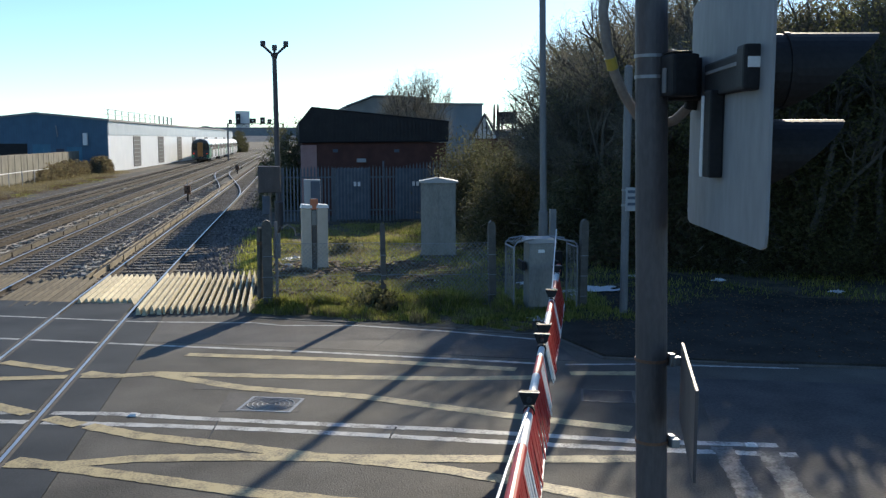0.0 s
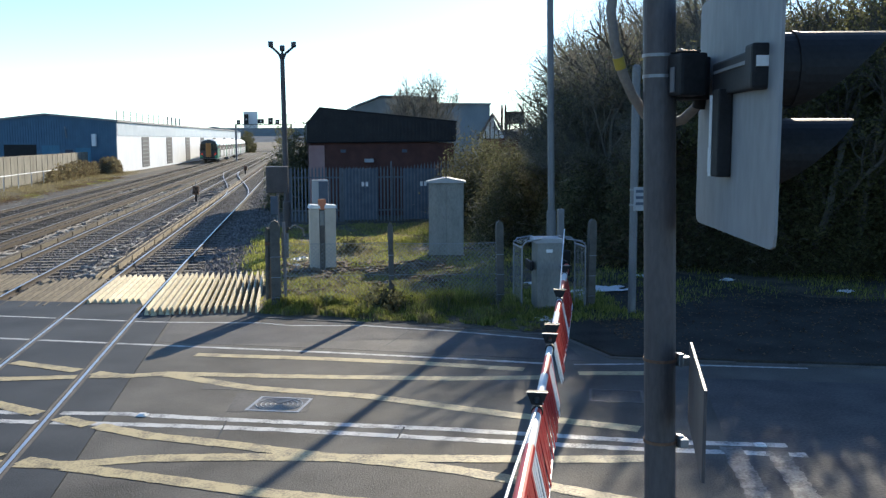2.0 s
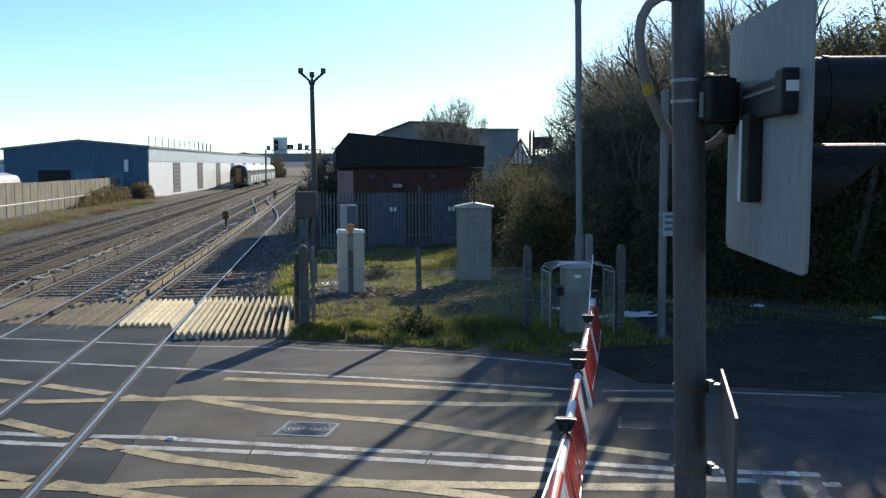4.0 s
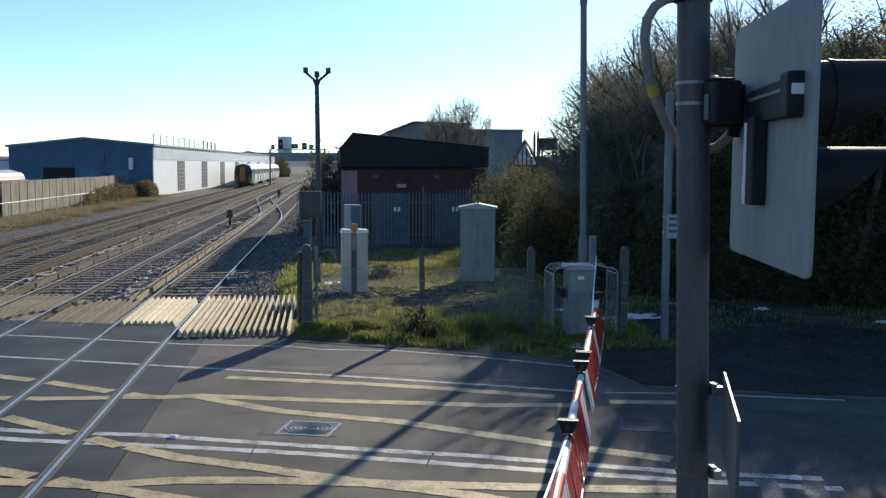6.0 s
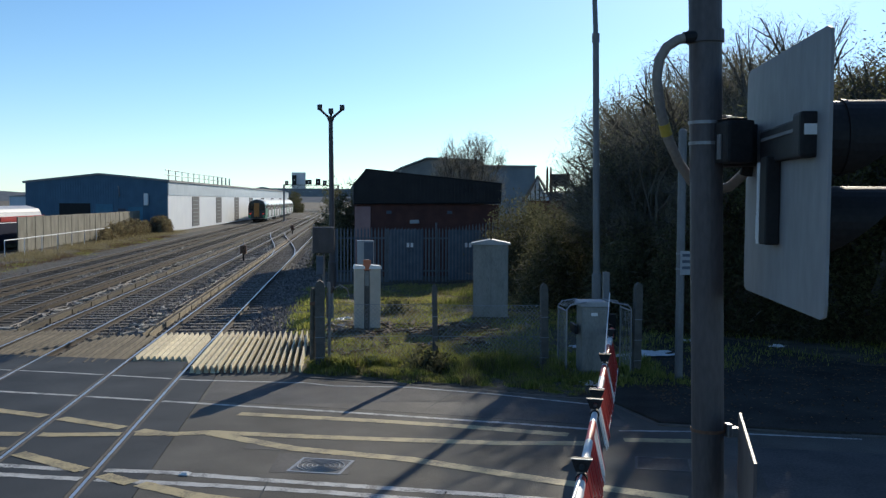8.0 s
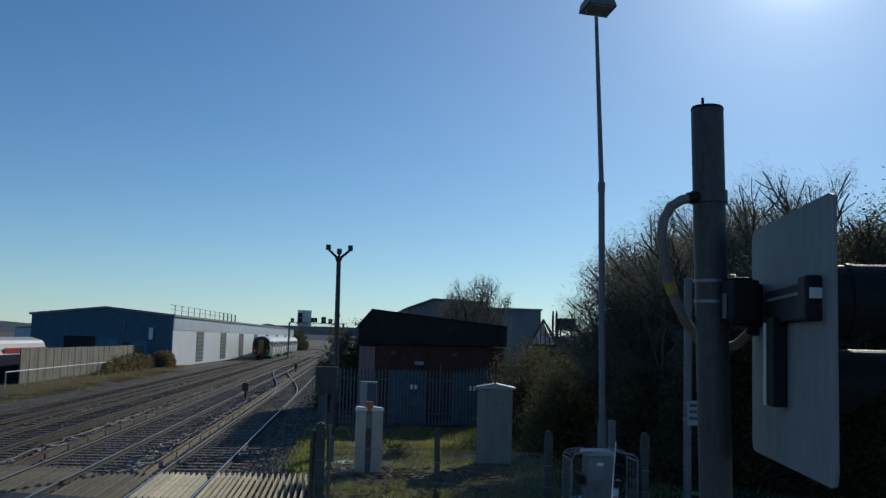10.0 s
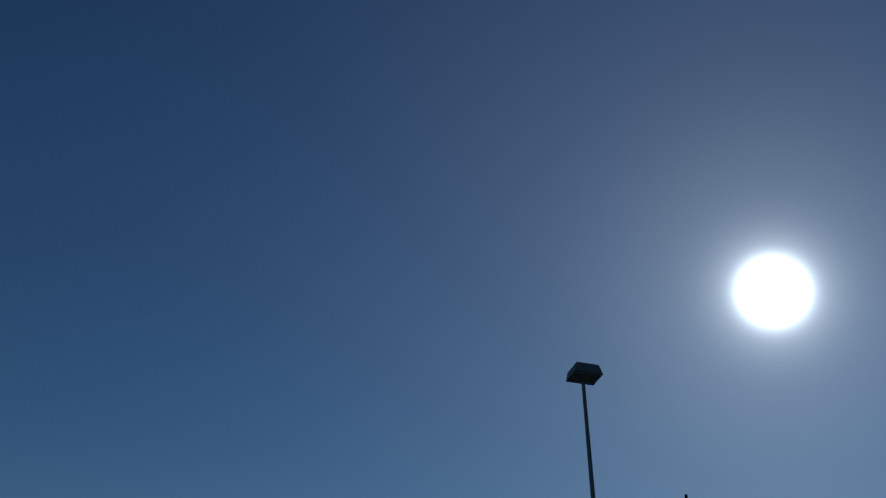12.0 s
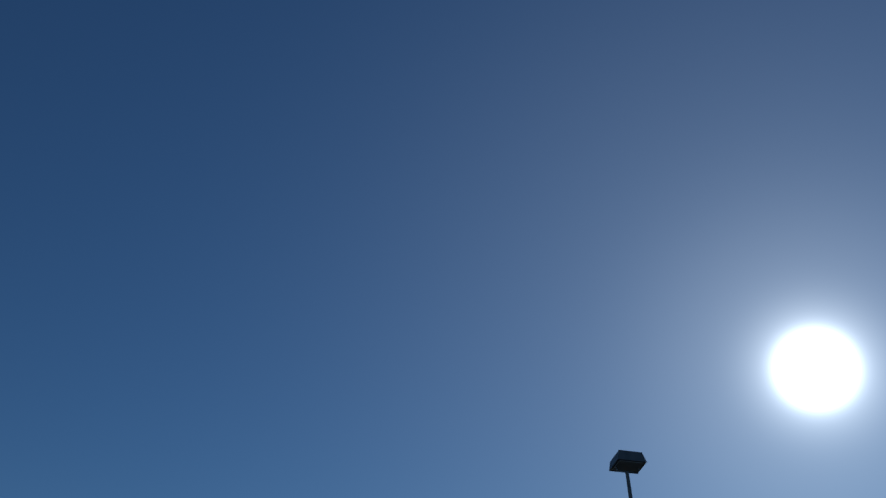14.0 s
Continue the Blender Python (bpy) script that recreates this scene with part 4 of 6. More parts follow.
# ---- buildings ----
def blue_shed():
    t = thing("train_shed", pose(0, 0, 0), "long blue industrial shed with white panelled side wall", "shed")
    A, B = Vector((-20.1, 117)), Vector((-14.2, 258))
    L = (B - A).length
    m = pose(A.x, A.y, -0.2, 0, 0, math.degrees(math.atan2((B - A).y, (B - A).x)) - 90)
    W = 16.5
    # gable end of blue sheet, local x from -W to 0, y along the wall
    o = part("end_wall", pr([(-W, 0), (0, 0), (0, 6.1), (-W * 0.48, 6.85), (-W, 5.9)], "y", 0, 0.3), M["shedblue"], t); o.matrix_basis = m
    bm = bmesh.new()
    for k in range(56):
        x = -W + 0.15 + k * (W - 0.2) / 56
        top_ = 6.1 + (0.75 * (-x) / (W * 0.48)) if x > -W * 0.48 else 5.9 + 0.95 * (x + W) / (W * 0.52)
        box(bm, (x, -0.05, 0.2), (x + 0.12, 0.0, top_ - 0.15))
    o = part("cladding_rib", bm, M["shedblue"], t); o.matrix_basis = m
    bm = pr([(0.25, 6.0), (-W * 0.48, 6.78), (-W * 0.48, 7.0), (0.25, 6.25)], "y", -0.25, L)
    o = part("roof", bm, M["roofgrey"], t); o.matrix_basis = m
    o = part("roof", pr([(-W - 0.25, 5.75), (-W * 0.48, 6.78), (-W * 0.48, 7.0), (-W - 0.25, 6.0)], "y", -0.25, L), M["roofgrey"], t); o.matrix_basis = m
    o = part("side_wall", bx((-0.3, 0.3, 0), (0, L, 4.4)), M["shedwhite"], t); o.matrix_basis = m
    o = part("upper_band", bx((-0.3, 0.3, 4.404), (0.06, L, 6.0)), M["shedlight"], t, "pale blue cladding band under the eaves"); o.matrix_basis = m
    y = 15.0
    while y < L - 6:
        o = part("louvred_window", bx((-0.1, y, 0.3), (0.05, y + 5.0, 4.3)), M["shutter"], t); o.matrix_basis = m
        for k in range(7):
            q = part("slat", bx((0.052, y + 0.1, 0.5 + k * 0.53), (0.1, y + 4.9, 0.62 + k * 0.53)), M["louvre"], o)
            q.matrix_basis = Matrix.Identity(4)
        y += 19.2
    o = part("door_panel", bx((-12.6, -0.09, 0), (-9.0, -0.055, 3.4)), M["black"], t, "dark open loading doorway"); o.matrix_basis = m
    o = part("door_panel", bx((-5.8, -0.09, 0), (-4.9, -0.055, 2.8)), M["navy"], t, "dark blue personnel door"); o.matrix_basis = m
    for x0, x1, z1 in ((-8.4, -6.4, 3.3), (-4.6, -2.9, 3.0)):
        d_ = part("door_panel", bx((x0, -0.1, 0), (x1, -0.055, z1)), M["teal"], t, "teal sliding door panel"); d_.matrix_basis = m
        for k in range(4):
            q = part("door_rib", bx((x0 + 0.15 + k * (x1 - x0) / 4.2, -0.14, 0.1), (x0 + 0.25 + k * (x1 - x0) / 4.2, -0.101, z1 - 0.1)), M["teal"], d_)
    w_ = part("wall_lamp", tb([(-5.6, -0.06, 4.2), (-5.6, -0.5, 5.4), (-5.6, -0.7, 5.4)], 0.07, 6), M["galv"], t, "bracketed wall lamp"); w_.matrix_basis = m
    # roof handrail posts
    for k in range(13):
        o = part("handrail_post", tb([(-0.5, 3 + k * 4.0, 6.1), (-0.5, 3 + k * 4.0, 7.5)], 0.06 if k < 9 else 0.12, 6), M["galv"], t); o.matrix_basis = m
    for z in (6.9, 7.5):
        o = part("handrail", tb([(-0.5, 1, z - 0.05), (-0.5, 46, z)], 0.05, 6), M["galv"], t); o.matrix_basis = m
    # white canister on the end wall
    o = part("wall_unit", bx((-2.7, -0.5, 3.2), (-2.2, -0.06, 4.6), 0.05), M["white"], t, "white wall-mounted ventilation unit"); o.matrix_basis = m


blue_shed()


def dark_building():
    t = thing("trackside_building", pose(0.9, 46.9, 0), "low dark brick building with black corrugated upper cladding", "building")
    W, D = 7.15, 14.0
    part("brick_wall", bx((0.04, 0.0, -0.2), (W - 0.04, D, 3.58)), M["brick"], t)
    part("black_cladding", pr([(-0.06, 3.585), (-0.06, 4.52), (0.5, 5.24), (W + 0.04, 4.58), (W + 0.04, 3.68)], "y", -0.12, D), M["blackclad"], t)
    bm = bmesh.new()
    for k in range(38):
        x = -0.02 + 0.187 * k
        top_ = 4.5 + (x + 0.06) * 1.28 if x < 0.5 else 5.2 - 0.099 * (x - 0.5)
        box(bm, (x, -0.16, 3.64), (x + 0.09, -0.12, top_ - 0.06))
    part("corrugation", bm, M["blackclad"], t)
    part("verge_trim", tb([(-0.08, -0.14, 3.55), (-0.08, -0.14, 4.53), (0.5, -0.14, 5.26), (W + 0.06, -0.14, 4.6)], 0.035, 6), M["black"], t)
    part("corner_wall", bx((-0.04, -0.06, 0), (0.72, 0.0, 3.45)), M["pinkwall"], t, "faded pink rendered corner")
    part("lamp", bx((2.65, -0.22, 2.62), (3.1, -0.002, 2.8), 0.02), M["cabinet"], t, "small wall lamp")
    part("gutter", tb([(-0.05, -0.16, 3.6), (W, -0.16, 3.66)], 0.045, 8), M["black"], t)
    for k in range(2):
        part("air_brick", bx((1.5 + 3.0 * k, -0.02, 3.1), (1.75 + 3.0 * k, -0.002, 3.25)), M["gateblue"], t)


dark_building()


def palisade():
    t = thing("palisade_fence", pose(-0.35, 43.6, 0), "tall grey steel palisade fence with pointed pales", "fence")
    L = 9.4
    prof = [(-0.034, 0), (0.034, 0), (0.034, 2.36), (0.018, 2.42), (0, 2.5), (-0.018, 2.42), (-0.034, 2.36)]
    bm = pr(prof, "y", -0.012, 0.012)
    me = bpy.data.meshes.new("pale"); bm.to_mesh(me); bm.free(); me.materials.append(M["palisade"])
    x = 0.05
    while x < L:
        o = new("pale", me)
        o.parent = t
        o.matrix_basis = pose(x, -0.05, 0.02 + random.uniform(0, 0.03) + max(0, x - 5.5) * 0.15)
        x += 0.155
    for z in (0.5, 2.0):
        part("rail", bx((0, -0.03, z), (L, 0.03, z + 0.06)), M["palisade"], t)
    x = 0.3
    while x < L:
        part("post", bx((x - 0.05, 0.035, -0.1), (x + 0.05, 0.14, 2.45)), M["palisade"], t)
        x += 2.3
    for x in (2.72, 5.4):
        g_ = part("gate_leaf", bx((x, -0.125, 0.1), (x + 1.55, -0.07, 2.42), 0.01), M["gateblue"], t, "blue sheeted steel gate leaf")
        for k in range(10):
            part("gate_pale", bx((x + 0.03 + 0.155 * k, -0.15, 0.12), (x + 0.09 + 0.155 * k, -0.126, 2.44 + 0.03 * (k % 2))), M["palisade"], g_)
        part("notice", bx((x + 0.78, -0.16, 1.62), (x + 0.9, -0.152, 1.82)), M["white"], g_, "small white notice")
        part("notice", bx((x + 0.96, -0.16, 1.62), (x + 1.08, -0.152, 1.82)), M["white"], g_, "small white notice")
    part("tall_post", tb([(4.86, -0.1, -0.1), (4.86, -0.1, 2.75)], 0.04, 8), M["palisade"], t)


palisade()


def warehouse():
    t = thing("warehouse", pose(0, 0, 0), "large weathered grey warehouse with shallow pitched roof", "warehouse")
    y = 110
    s = y / 90.0
    X = lambda x: x * s
    Z = lambda z: 3.75 + (z - 3.75) * s
    part("end_wall", pr([(X(6.0), -0.2), (X(13.6), -0.2), (X(13.6), Z(7.5)), (X(8.5), Z(7.66)), (X(6.0), Z(6.7))], "y", y, y + 30), M["warehouse"], t)
    part("roof", pr([(X(5.9), Z(6.72)), (X(8.4), Z(7.7)), (X(13.65), Z(7.56)), (X(13.65), Z(7.66)), (X(8.4), Z(7.82)), (X(5.9), Z(6.86))], "y", y - 0.4, y + 30), M["roofgrey"], t)
    part("wing", bx((X(13.62), y + 0.5, -0.2), (X(18.9), y + 30, Z(7.0))), M["wing"], t, "blue-grey flat-roofed wing")
    part("wing_roof", bx((X(13.6), y + 0.2, Z(7.0) + 0.004), (X(19.0), y + 30, Z(7.15))), M["roofgrey"], t)


warehouse()


def house():
    t = thing("house", pose(18.2, 86, -0.1, 0, 0, -14), "half-timbered gabled house with brick chimneys", "house")
    part("wall", bx((-0.9, 0.2, 0), (3.2, 8, 3.95)), M["brick"], t)
    part("gable", pr([(-1.0, 3.9), (1.0, 3.9), (0.0, 5.9)], "y", 0.0, 0.3), M["white"], t, "white gable with dark timbers")
    for x in (-0.6, -0.2, 0.2, 0.6):
        part("timber", bx((x - 0.05, -0.05, 3.9), (x + 0.05, -0.004, 5.8 - 2 * abs(x))), M["black"], t)
    part("roof", pr([(-1.25, 3.75), (0, 6.0), (0, 6.25), (-1.45, 3.75)], "y", -0.3, 6), M["slate"], t)
    part("roof", pr([(1.25, 3.75), (0, 6.0), (0, 6.25), (1.45, 3.75)], "y", -0.3, 6), M["slate"], t)
    part("roof", pr([(1.0, 4.0), (3.4, 4.0), (2.4, 4.5), (1.0, 4.7)], "y", 1.0, 8), M["slate"], t)
    for x in (0.72, 1.05):
        c = part("chimney", bx((x, 2, 4.5), (x + 0.2, 2.5, 6.7), 0.02), M["brick"], t)
        part("pot", tb([(x + 0.1, 2.25, 6.7), (x + 0.1, 2.25, 7.05)], [0.09, 0.07], 8), M["brick"], c)


house()


def water_tank():
    t = thing("roof_tank", pose(20.8, 88, -0.75), "dark tank on legs above the trees", "tank")
    part("tank", bx((-0.75, -0.7, 5.9), (0.75, 0.7, 6.9), 0.06), M["blackclad"], t)
    part("rim", bx((-0.85, -0.8, 6.904), (0.85, 0.8, 7.02), 0.02), M["blackclad"], t)
    for x in (-0.65, 0.65):
        for y in (-0.6, 0.6):
            part("leg", bx((x - 0.07, y - 0.07, 0), (x + 0.07, y + 0.07, 5.9)), M["blackclad"], t)
    part("brace", tb([(-0.65, -0.6, 5.2), (0.65, -0.6, 5.9)], 0.05, 6), M["blackclad"], t)
    part("brace", tb([(0.65, -0.6, 5.2), (-0.65, -0.6, 5.9)], 0.05, 6), M["blackclad"], t)


water_tank()


def far_fence():
    t = thing("panel_fence", pose(0, 0, 0), "weathered concrete panel fence along the far siding", "fence")
    y = 74.0
    while y < 116:
        x = -23.6 + 0.010 * (y - 74)
        part("panel", bx((x - 0.04, y + 0.004, -0.25), (x + 0.04, y + 1.996, 2.35 + random.uniform(-0.012, 0.012)), 0.015), M["concretefence"], t)
        part("post", bx((x - 0.048, y - 0.06, -0.25), (x + 0.048, y + 0.06, 2.38), 0.006), M["concretefence"], t)
        y += 2.0
    r = thing("handrail", pose(0, 0, 0), "white tubular handrail in front of the panel fence", "handrail")
    for k in range(12):
        y = 66 + k * 4.0
        part("post", tb([(-21.9 + 0.01 * k, y, -0.25), (-21.9 + 0.01 * k, y, 0.95)], 0.035, 6), M["white"], r)
    part("rail", tb([(-21.9, 66, 0.95), (-21.8, 110, 0.95)], 0.04, 6), M["white"], r)


far_fence()


# ---- trains ----
BODY = [(-1.3, 0.55), (-1.4, 1.0), (-1.41, 2.2), (-1.33, 2.9), (-1.1, 3.4), (-0.6, 3.68), (0, 3.76), (0.6, 3.68), (1.1, 3.4), (1.33, 2.9), (1.41, 2.2), (1.4, 1.0), (1.3, 0.55)]


def carriage(m, cab, end, label):
    t = thing("train_carriage", m, label, "train", "passenger train")
    L = 19.8
    part("body", pr(BODY, "y", 0.0, L), M["train_white"], t)
    part("roof", pr([(-1.12, 3.40), (-0.6, 3.70), (0, 3.785), (0.6, 3.70), (1.12, 3.40), (0.6, 3.6), (0, 3.7), (-0.6, 3.6)], "y", 0.02, L - 0.02), M["train_roof"], t)
    for s in (-1, 1):
        for y0, y1 in ((0.1, 4.2), (6.6, 12.2), (14.6, 19.5)):
            w = part("window_band", bx((s * 1.38 - 0.05, y0 + 0.4, 1.95), (s * 1.38 + 0.05, y1 - 0.1, 2.75)), M["glass"], t)
        for y in (4.7, 12.8):
            d = part("door", bx((s * 1.39 - 0.05, y, 0.75), (s * 1.39 + 0.05, y + 1.4, 2.95)), M["louvre"], t, "grey sliding passenger doors")
            part("door_window", bx((s * 1.44 - 0.012, y + 0.2, 1.9), (s * 1.44 + 0.012, y + 0.6, 2.75)), M["glass"], d)
            part("door_window", bx((s * 1.44 - 0.012, y + 0.8, 1.9), (s * 1.44 + 0.012, y + 1.2, 2.75)), M["glass"], d)
            part("door_edge", bx((s * 1.42 - 0.03, y + 0.64, 0.8), (s * 1.42 + 0.03, y + 0.74, 2.9)), M["tape"], d, "yellow door edge")
        if cab:
            part("green_panel", pr([(s * 1.34, 0.6), (s * 1.425, 1.0), (s * 1.435, 2.2), (s * 1.36, 2.9), (s * 1.3, 2.9), (s * 1.3, 0.6)], "y", 0.05, 3.9), M["train_green"], t, "green livery panel")
        for y0 in (0.0, L - 0.5):
            part("green_panel", pr([(s * 1.34, 0.6), (s * 1.428, 1.0), (s * 1.438, 2.2), (s * 1.37, 2.9), (s * 1.3, 2.9), (s * 1.3, 0.6)], "y", y0 + 0.02, y0 + 0.48), M["train_green"], t)
    for y in (3.0, 16.5):
        b = part("bogie", bx((-1.1, y - 1.3, 0.35), (1.1, y + 1.3, 0.62), 0.05), M["train_dark"], t)
        for dy in (-0.95, 0.95):
            for s in (-1, 1):
                part("wheel", tb([(s * 0.7, y + dy, 0.42), (s * 0.83, y + dy, 0.42)], 0.42, 16), M["rail_side"], b)
    for k in range(5):
        part("equipment_box", bx((-1.25, 5.2 + k * 2.0, 0.2), (1.25, 6.9 + k * 2.0, 0.6), 0.04), M["train_dark"] if k % 2 else M["louvre"], t)
    if cab:
        f = part("cab_front", pr([(-1.36, 0.62), (-1.43, 1.0), (-1.43, 2.2), (-1.33, 2.95), (-1.05, 3.42), (0, 3.72), (1.05, 3.42), (1.33, 2.95), (1.43, 2.2), (1.43, 1.0), (1.36, 0.62)], "y", -0.35, -0.004), M["train_dark"], t, "dark cab front")
        part("gangway_door", bx((-0.42, -0.75, 0.85), (0.42, -0.36, 3.15), 0.05), M["train_yellow"], f, "amber gangway door")
        for s in (-1, 1):
            part("windscreen", bx((s * 0.9 - 0.36, -0.40, 1.95), (s * 0.9 + 0.36, -0.352, 3.0), 0.02), M["glass"], f)
            part("tail_lamp", tb([(s * 1.05, -0.42, 1.35), (s * 1.05, -0.352, 1.35)], 0.1, 12), M["taillamp"], f, "lit red tail lamp")
            part("corner_panel", bx((s * 1.2 - 0.2, -0.38, 0.65), (s * 1.2 + 0.2, -0.352, 1.15), 0.01), M["train_green"], f, "green lower corner panel")
        part("coupler", tb([(0, -0.9, 0.75), (0, -0.36, 0.75)], 0.16, 10), M["train_dark"], f)
    if end:
        part("gangway", bx((-0.55, L + 0.01, 0.7), (0.55, L + 0.4, 3.1), 0.05), M["train_dark"], t)


TX, TY = -14.9, 163.0
for k in range(4):
    y = TY + k * 20.3
    carriage(pose(TX + bend(y), y, 0.0, 0, 0, -0.63), k == 0, k < 3, "green and white electric train carriage" + (" with dark cab and amber gangway" if k == 0 else " on the far track"))


def parked_train():
    t = thing("parked_locomotive", pose(-26.4, 71.5, -0.35, 0, 0, -1.0), "dark blue and red train vehicle parked behind the fence", "train")
    part("body", pr([(-1.3, 0.6), (-1.38, 2.2), (-1.1, 3.0), (0, 3.3), (1.1, 3.0), (1.38, 2.2), (1.3, 0.6)], "y", 0, 13), M["navy"], t)
    part("roof", pr([(-1.12, 3.0), (0, 3.32), (1.12, 3.0), (0.9, 3.25), (0, 3.5), (-0.9, 3.25)], "y", 2.5, 13), M["train_roof"], t)
    part("end_panel", bx((-1.2, -0.08, 0.7), (1.2, -0.004, 1.7), 0.03), M["train_red"], t, "red lower front panel")
    part("stripe", bx((1.37, 3, 2.3), (1.4, 13, 2.7)), M["train_red"], t, "red side stripe")
    for s in (-0.6, 0.6):
        part("windscreen", bx((s - 0.42, -0.08, 1.9), (s + 0.42, -0.004, 2.7), 0.02), M["glass"], t)
        part("buffer", tb([(s, -0.5, 0.8), (s, -0.09, 0.8)], 0.14, 10), M["train_dark"], t)
    part("bogie", bx((-1.1, 2, 0.1), (1.1, 5, 0.6), 0.05), M["train_dark"], t)
    part("bogie", bx((-1.1, 9, 0.1), (1.1, 12, 0.6), 0.05), M["train_dark"], t)


parked_train()


# ---- railway furniture ----
def camera_mast():
    t = thing("camera_mast", pose(-0.2, 39.5, 0), "slim dark steel mast with three cameras on top", "mast")
    part("column", tb([(0, 0, -0.1), (0, 0, 1.2), (0, 0, 1.25), (-0.06, 0, 7.0)], [0.17, 0.17, 0.12, 0.09], 14), M["darkpost"], t)
    part("head", tb([(-0.06, 0, 6.95), (-0.06, 0, 7.12)], [0.1, 0.16], 10), M["darkpost"], t)
    for x, z in ((-0.5, 7.45), (-0.05, 7.3), (0.4, 7.45)):
        a = part("arm", tb([(-0.06, 0, 7.05), (x, 0, z)], 0.05, 8), M["darkpost"], t)
        part("camera", bx((x - 0.1, -0.32, z - 0.03), (x + 0.1, 0.12, z + 0.17), 0.03), M["darkpost"], a, "grey weatherproof camera housing")


camera_mast()


def flood_mast():
    t = thing("floodlight_mast", pose(7.02, 25.5, 0), "tall tapered grey column with a rectangular floodlight", "lamp post")
    d = 26.3
    H_ = 3.72 + d * math.tan(radians(19.55))
    part("base", tb([(0.06, 0, 0), (0.05, 0, 1.75), (0.05, 0, 1.8)], [0.13, 0.13, 0.1], 14), M["greysteel"], t)
    part("column", tb([(0.05, 0, 1.7), (-0.06, 0, 8.2), (-0.06, 0, 8.21), (-0.28, 0, H_)], [0.095, 0.085, 0.07, 0.05], 12), M["greysteel"], t)
    part("collar", tb([(-0.06, 0, 8.05), (-0.06, 0, 8.3)], 0.1, 12), M["greysteel"], t)
    h = part("lamp_head", pr([(-0.42, 0.12), (0.45, 0.12), (0.36, 0.42), (-0.34, 0.42)], "y", -0.35, 0.3), M["greysteel"], t, "rectangular grey floodlight housing")
    h.matrix_basis = pose(-0.25, 0, H_ + 0.02, -12, 0, 12)
    part("lens", bx((-0.36, -0.3, 0.095), (0.38, 0.24, 0.118)), M["lampglass"], h)
    part("bracket", tb([(-0.36, 0, 0.12), (-0.3, 0, -0.05), (0.3, 0, -0.05), (0.36, 0, 0.12)], 0.02, 6), M["greysteel"], h)


flood_mast()


def sign_pole():
    t = thing("sign_post", pose(7.15, 19.3, 0.04), "grey steel post with a small white sign", "sign post")
    part("post", tb([(0, 0, -0.1), (0, 0, 5.2)], 0.085, 12), M["greysteel"], t)
    part("cap", tb([(0, 0, 5.2), (0, 0, 5.24)], [0.09, 0.05], 12), M["greysteel"], t)
    for z in (2.3, 2.62):
        part("clip", tb([(0, 0, z), (0, 0, z + 0.04)], 0.098, 12), M["galv"], t)
    s = part("sign", bx((-0.05, -0.13, 2.2), (0.22, -0.11, 2.7), 0.006), M["cabinet"], t, "small white sign with blue rows")
    for k in range(3):
        part("text_bar", bx((-0.01, -0.136, 2.58 - k * 0.13), (0.2, -0.1305, 2.64 - k * 0.13)), M["gateblue"], s)


sign_pole()


def concrete_post(x, y, h, label, w=0.08):
    t = thing("fence_post", pose(x, y, 0, 0, random.uniform(-1, 1), random.uniform(-4, 4)), label, "fence post", "concrete fence posts")
    part("shaft", pr([(-w, -0.2), (w, -0.2), (w, h - 0.14), (w * 0.7, h - 0.04), (0, h), (-w * 0.7, h - 0.04), (-w, h - 0.14)], "y", -w, w), M["concrete"], t)
    for k in range(3):
        part("wire_tie", tb([(-w - 0.008, -w - 0.008, 0.3 + k * 0.45), (w + 0.008, -w - 0.008, 0.3 + k * 0.45)], 0.008, 5), M["galv"], t)
    return t


PL = "weathered dark concrete fence post with rounded top"
cp = concrete_post(-0.37, 21.1, 2.0, "weathered dark concrete corner post with a timber stay", 0.105)
part("stay", tb([(-0.17, 0.25, -0.1), (-0.15, 0.1, 1.75), (-0.14, 0.08, 1.82)], [0.07, 0.06, 0.05], 8), M["bark"], cp, "dark brown timber stay")
part("pipe", tb([(0.2, 0.02, -0.1), (0.2, 0.02, 1.95)], 0.035, 8), M["greysteel"], cp, "thin grey steel pipe")
part("pipe_plate", bx((0.14, 0.056, 1.15), (0.3, 0.064, 1.7), 0.003), M["greysteel"], cp, "narrow grey plate on the pipe")
part("stay_clip", bx((-0.22, -0.02, 1.45), (-0.1, 0.2, 1.52), 0.006), M["rust"], cp)
concrete_post(2.17, 20.95, 1.93, PL, 0.056)
concrete_post(4.58, 20.7, 1.95, PL)
concrete_post(6.5, 20.15, 2.0, PL)
o = thing("fence_post", pose(6.1, 21.2, 0), "grey steel gate post behind the barrier machine", "fence post")
part("shaft", bx((-0.07, -0.07, -0.1), (0.07, 0.07, 2.15), 0.01), M["greysteel"], o)


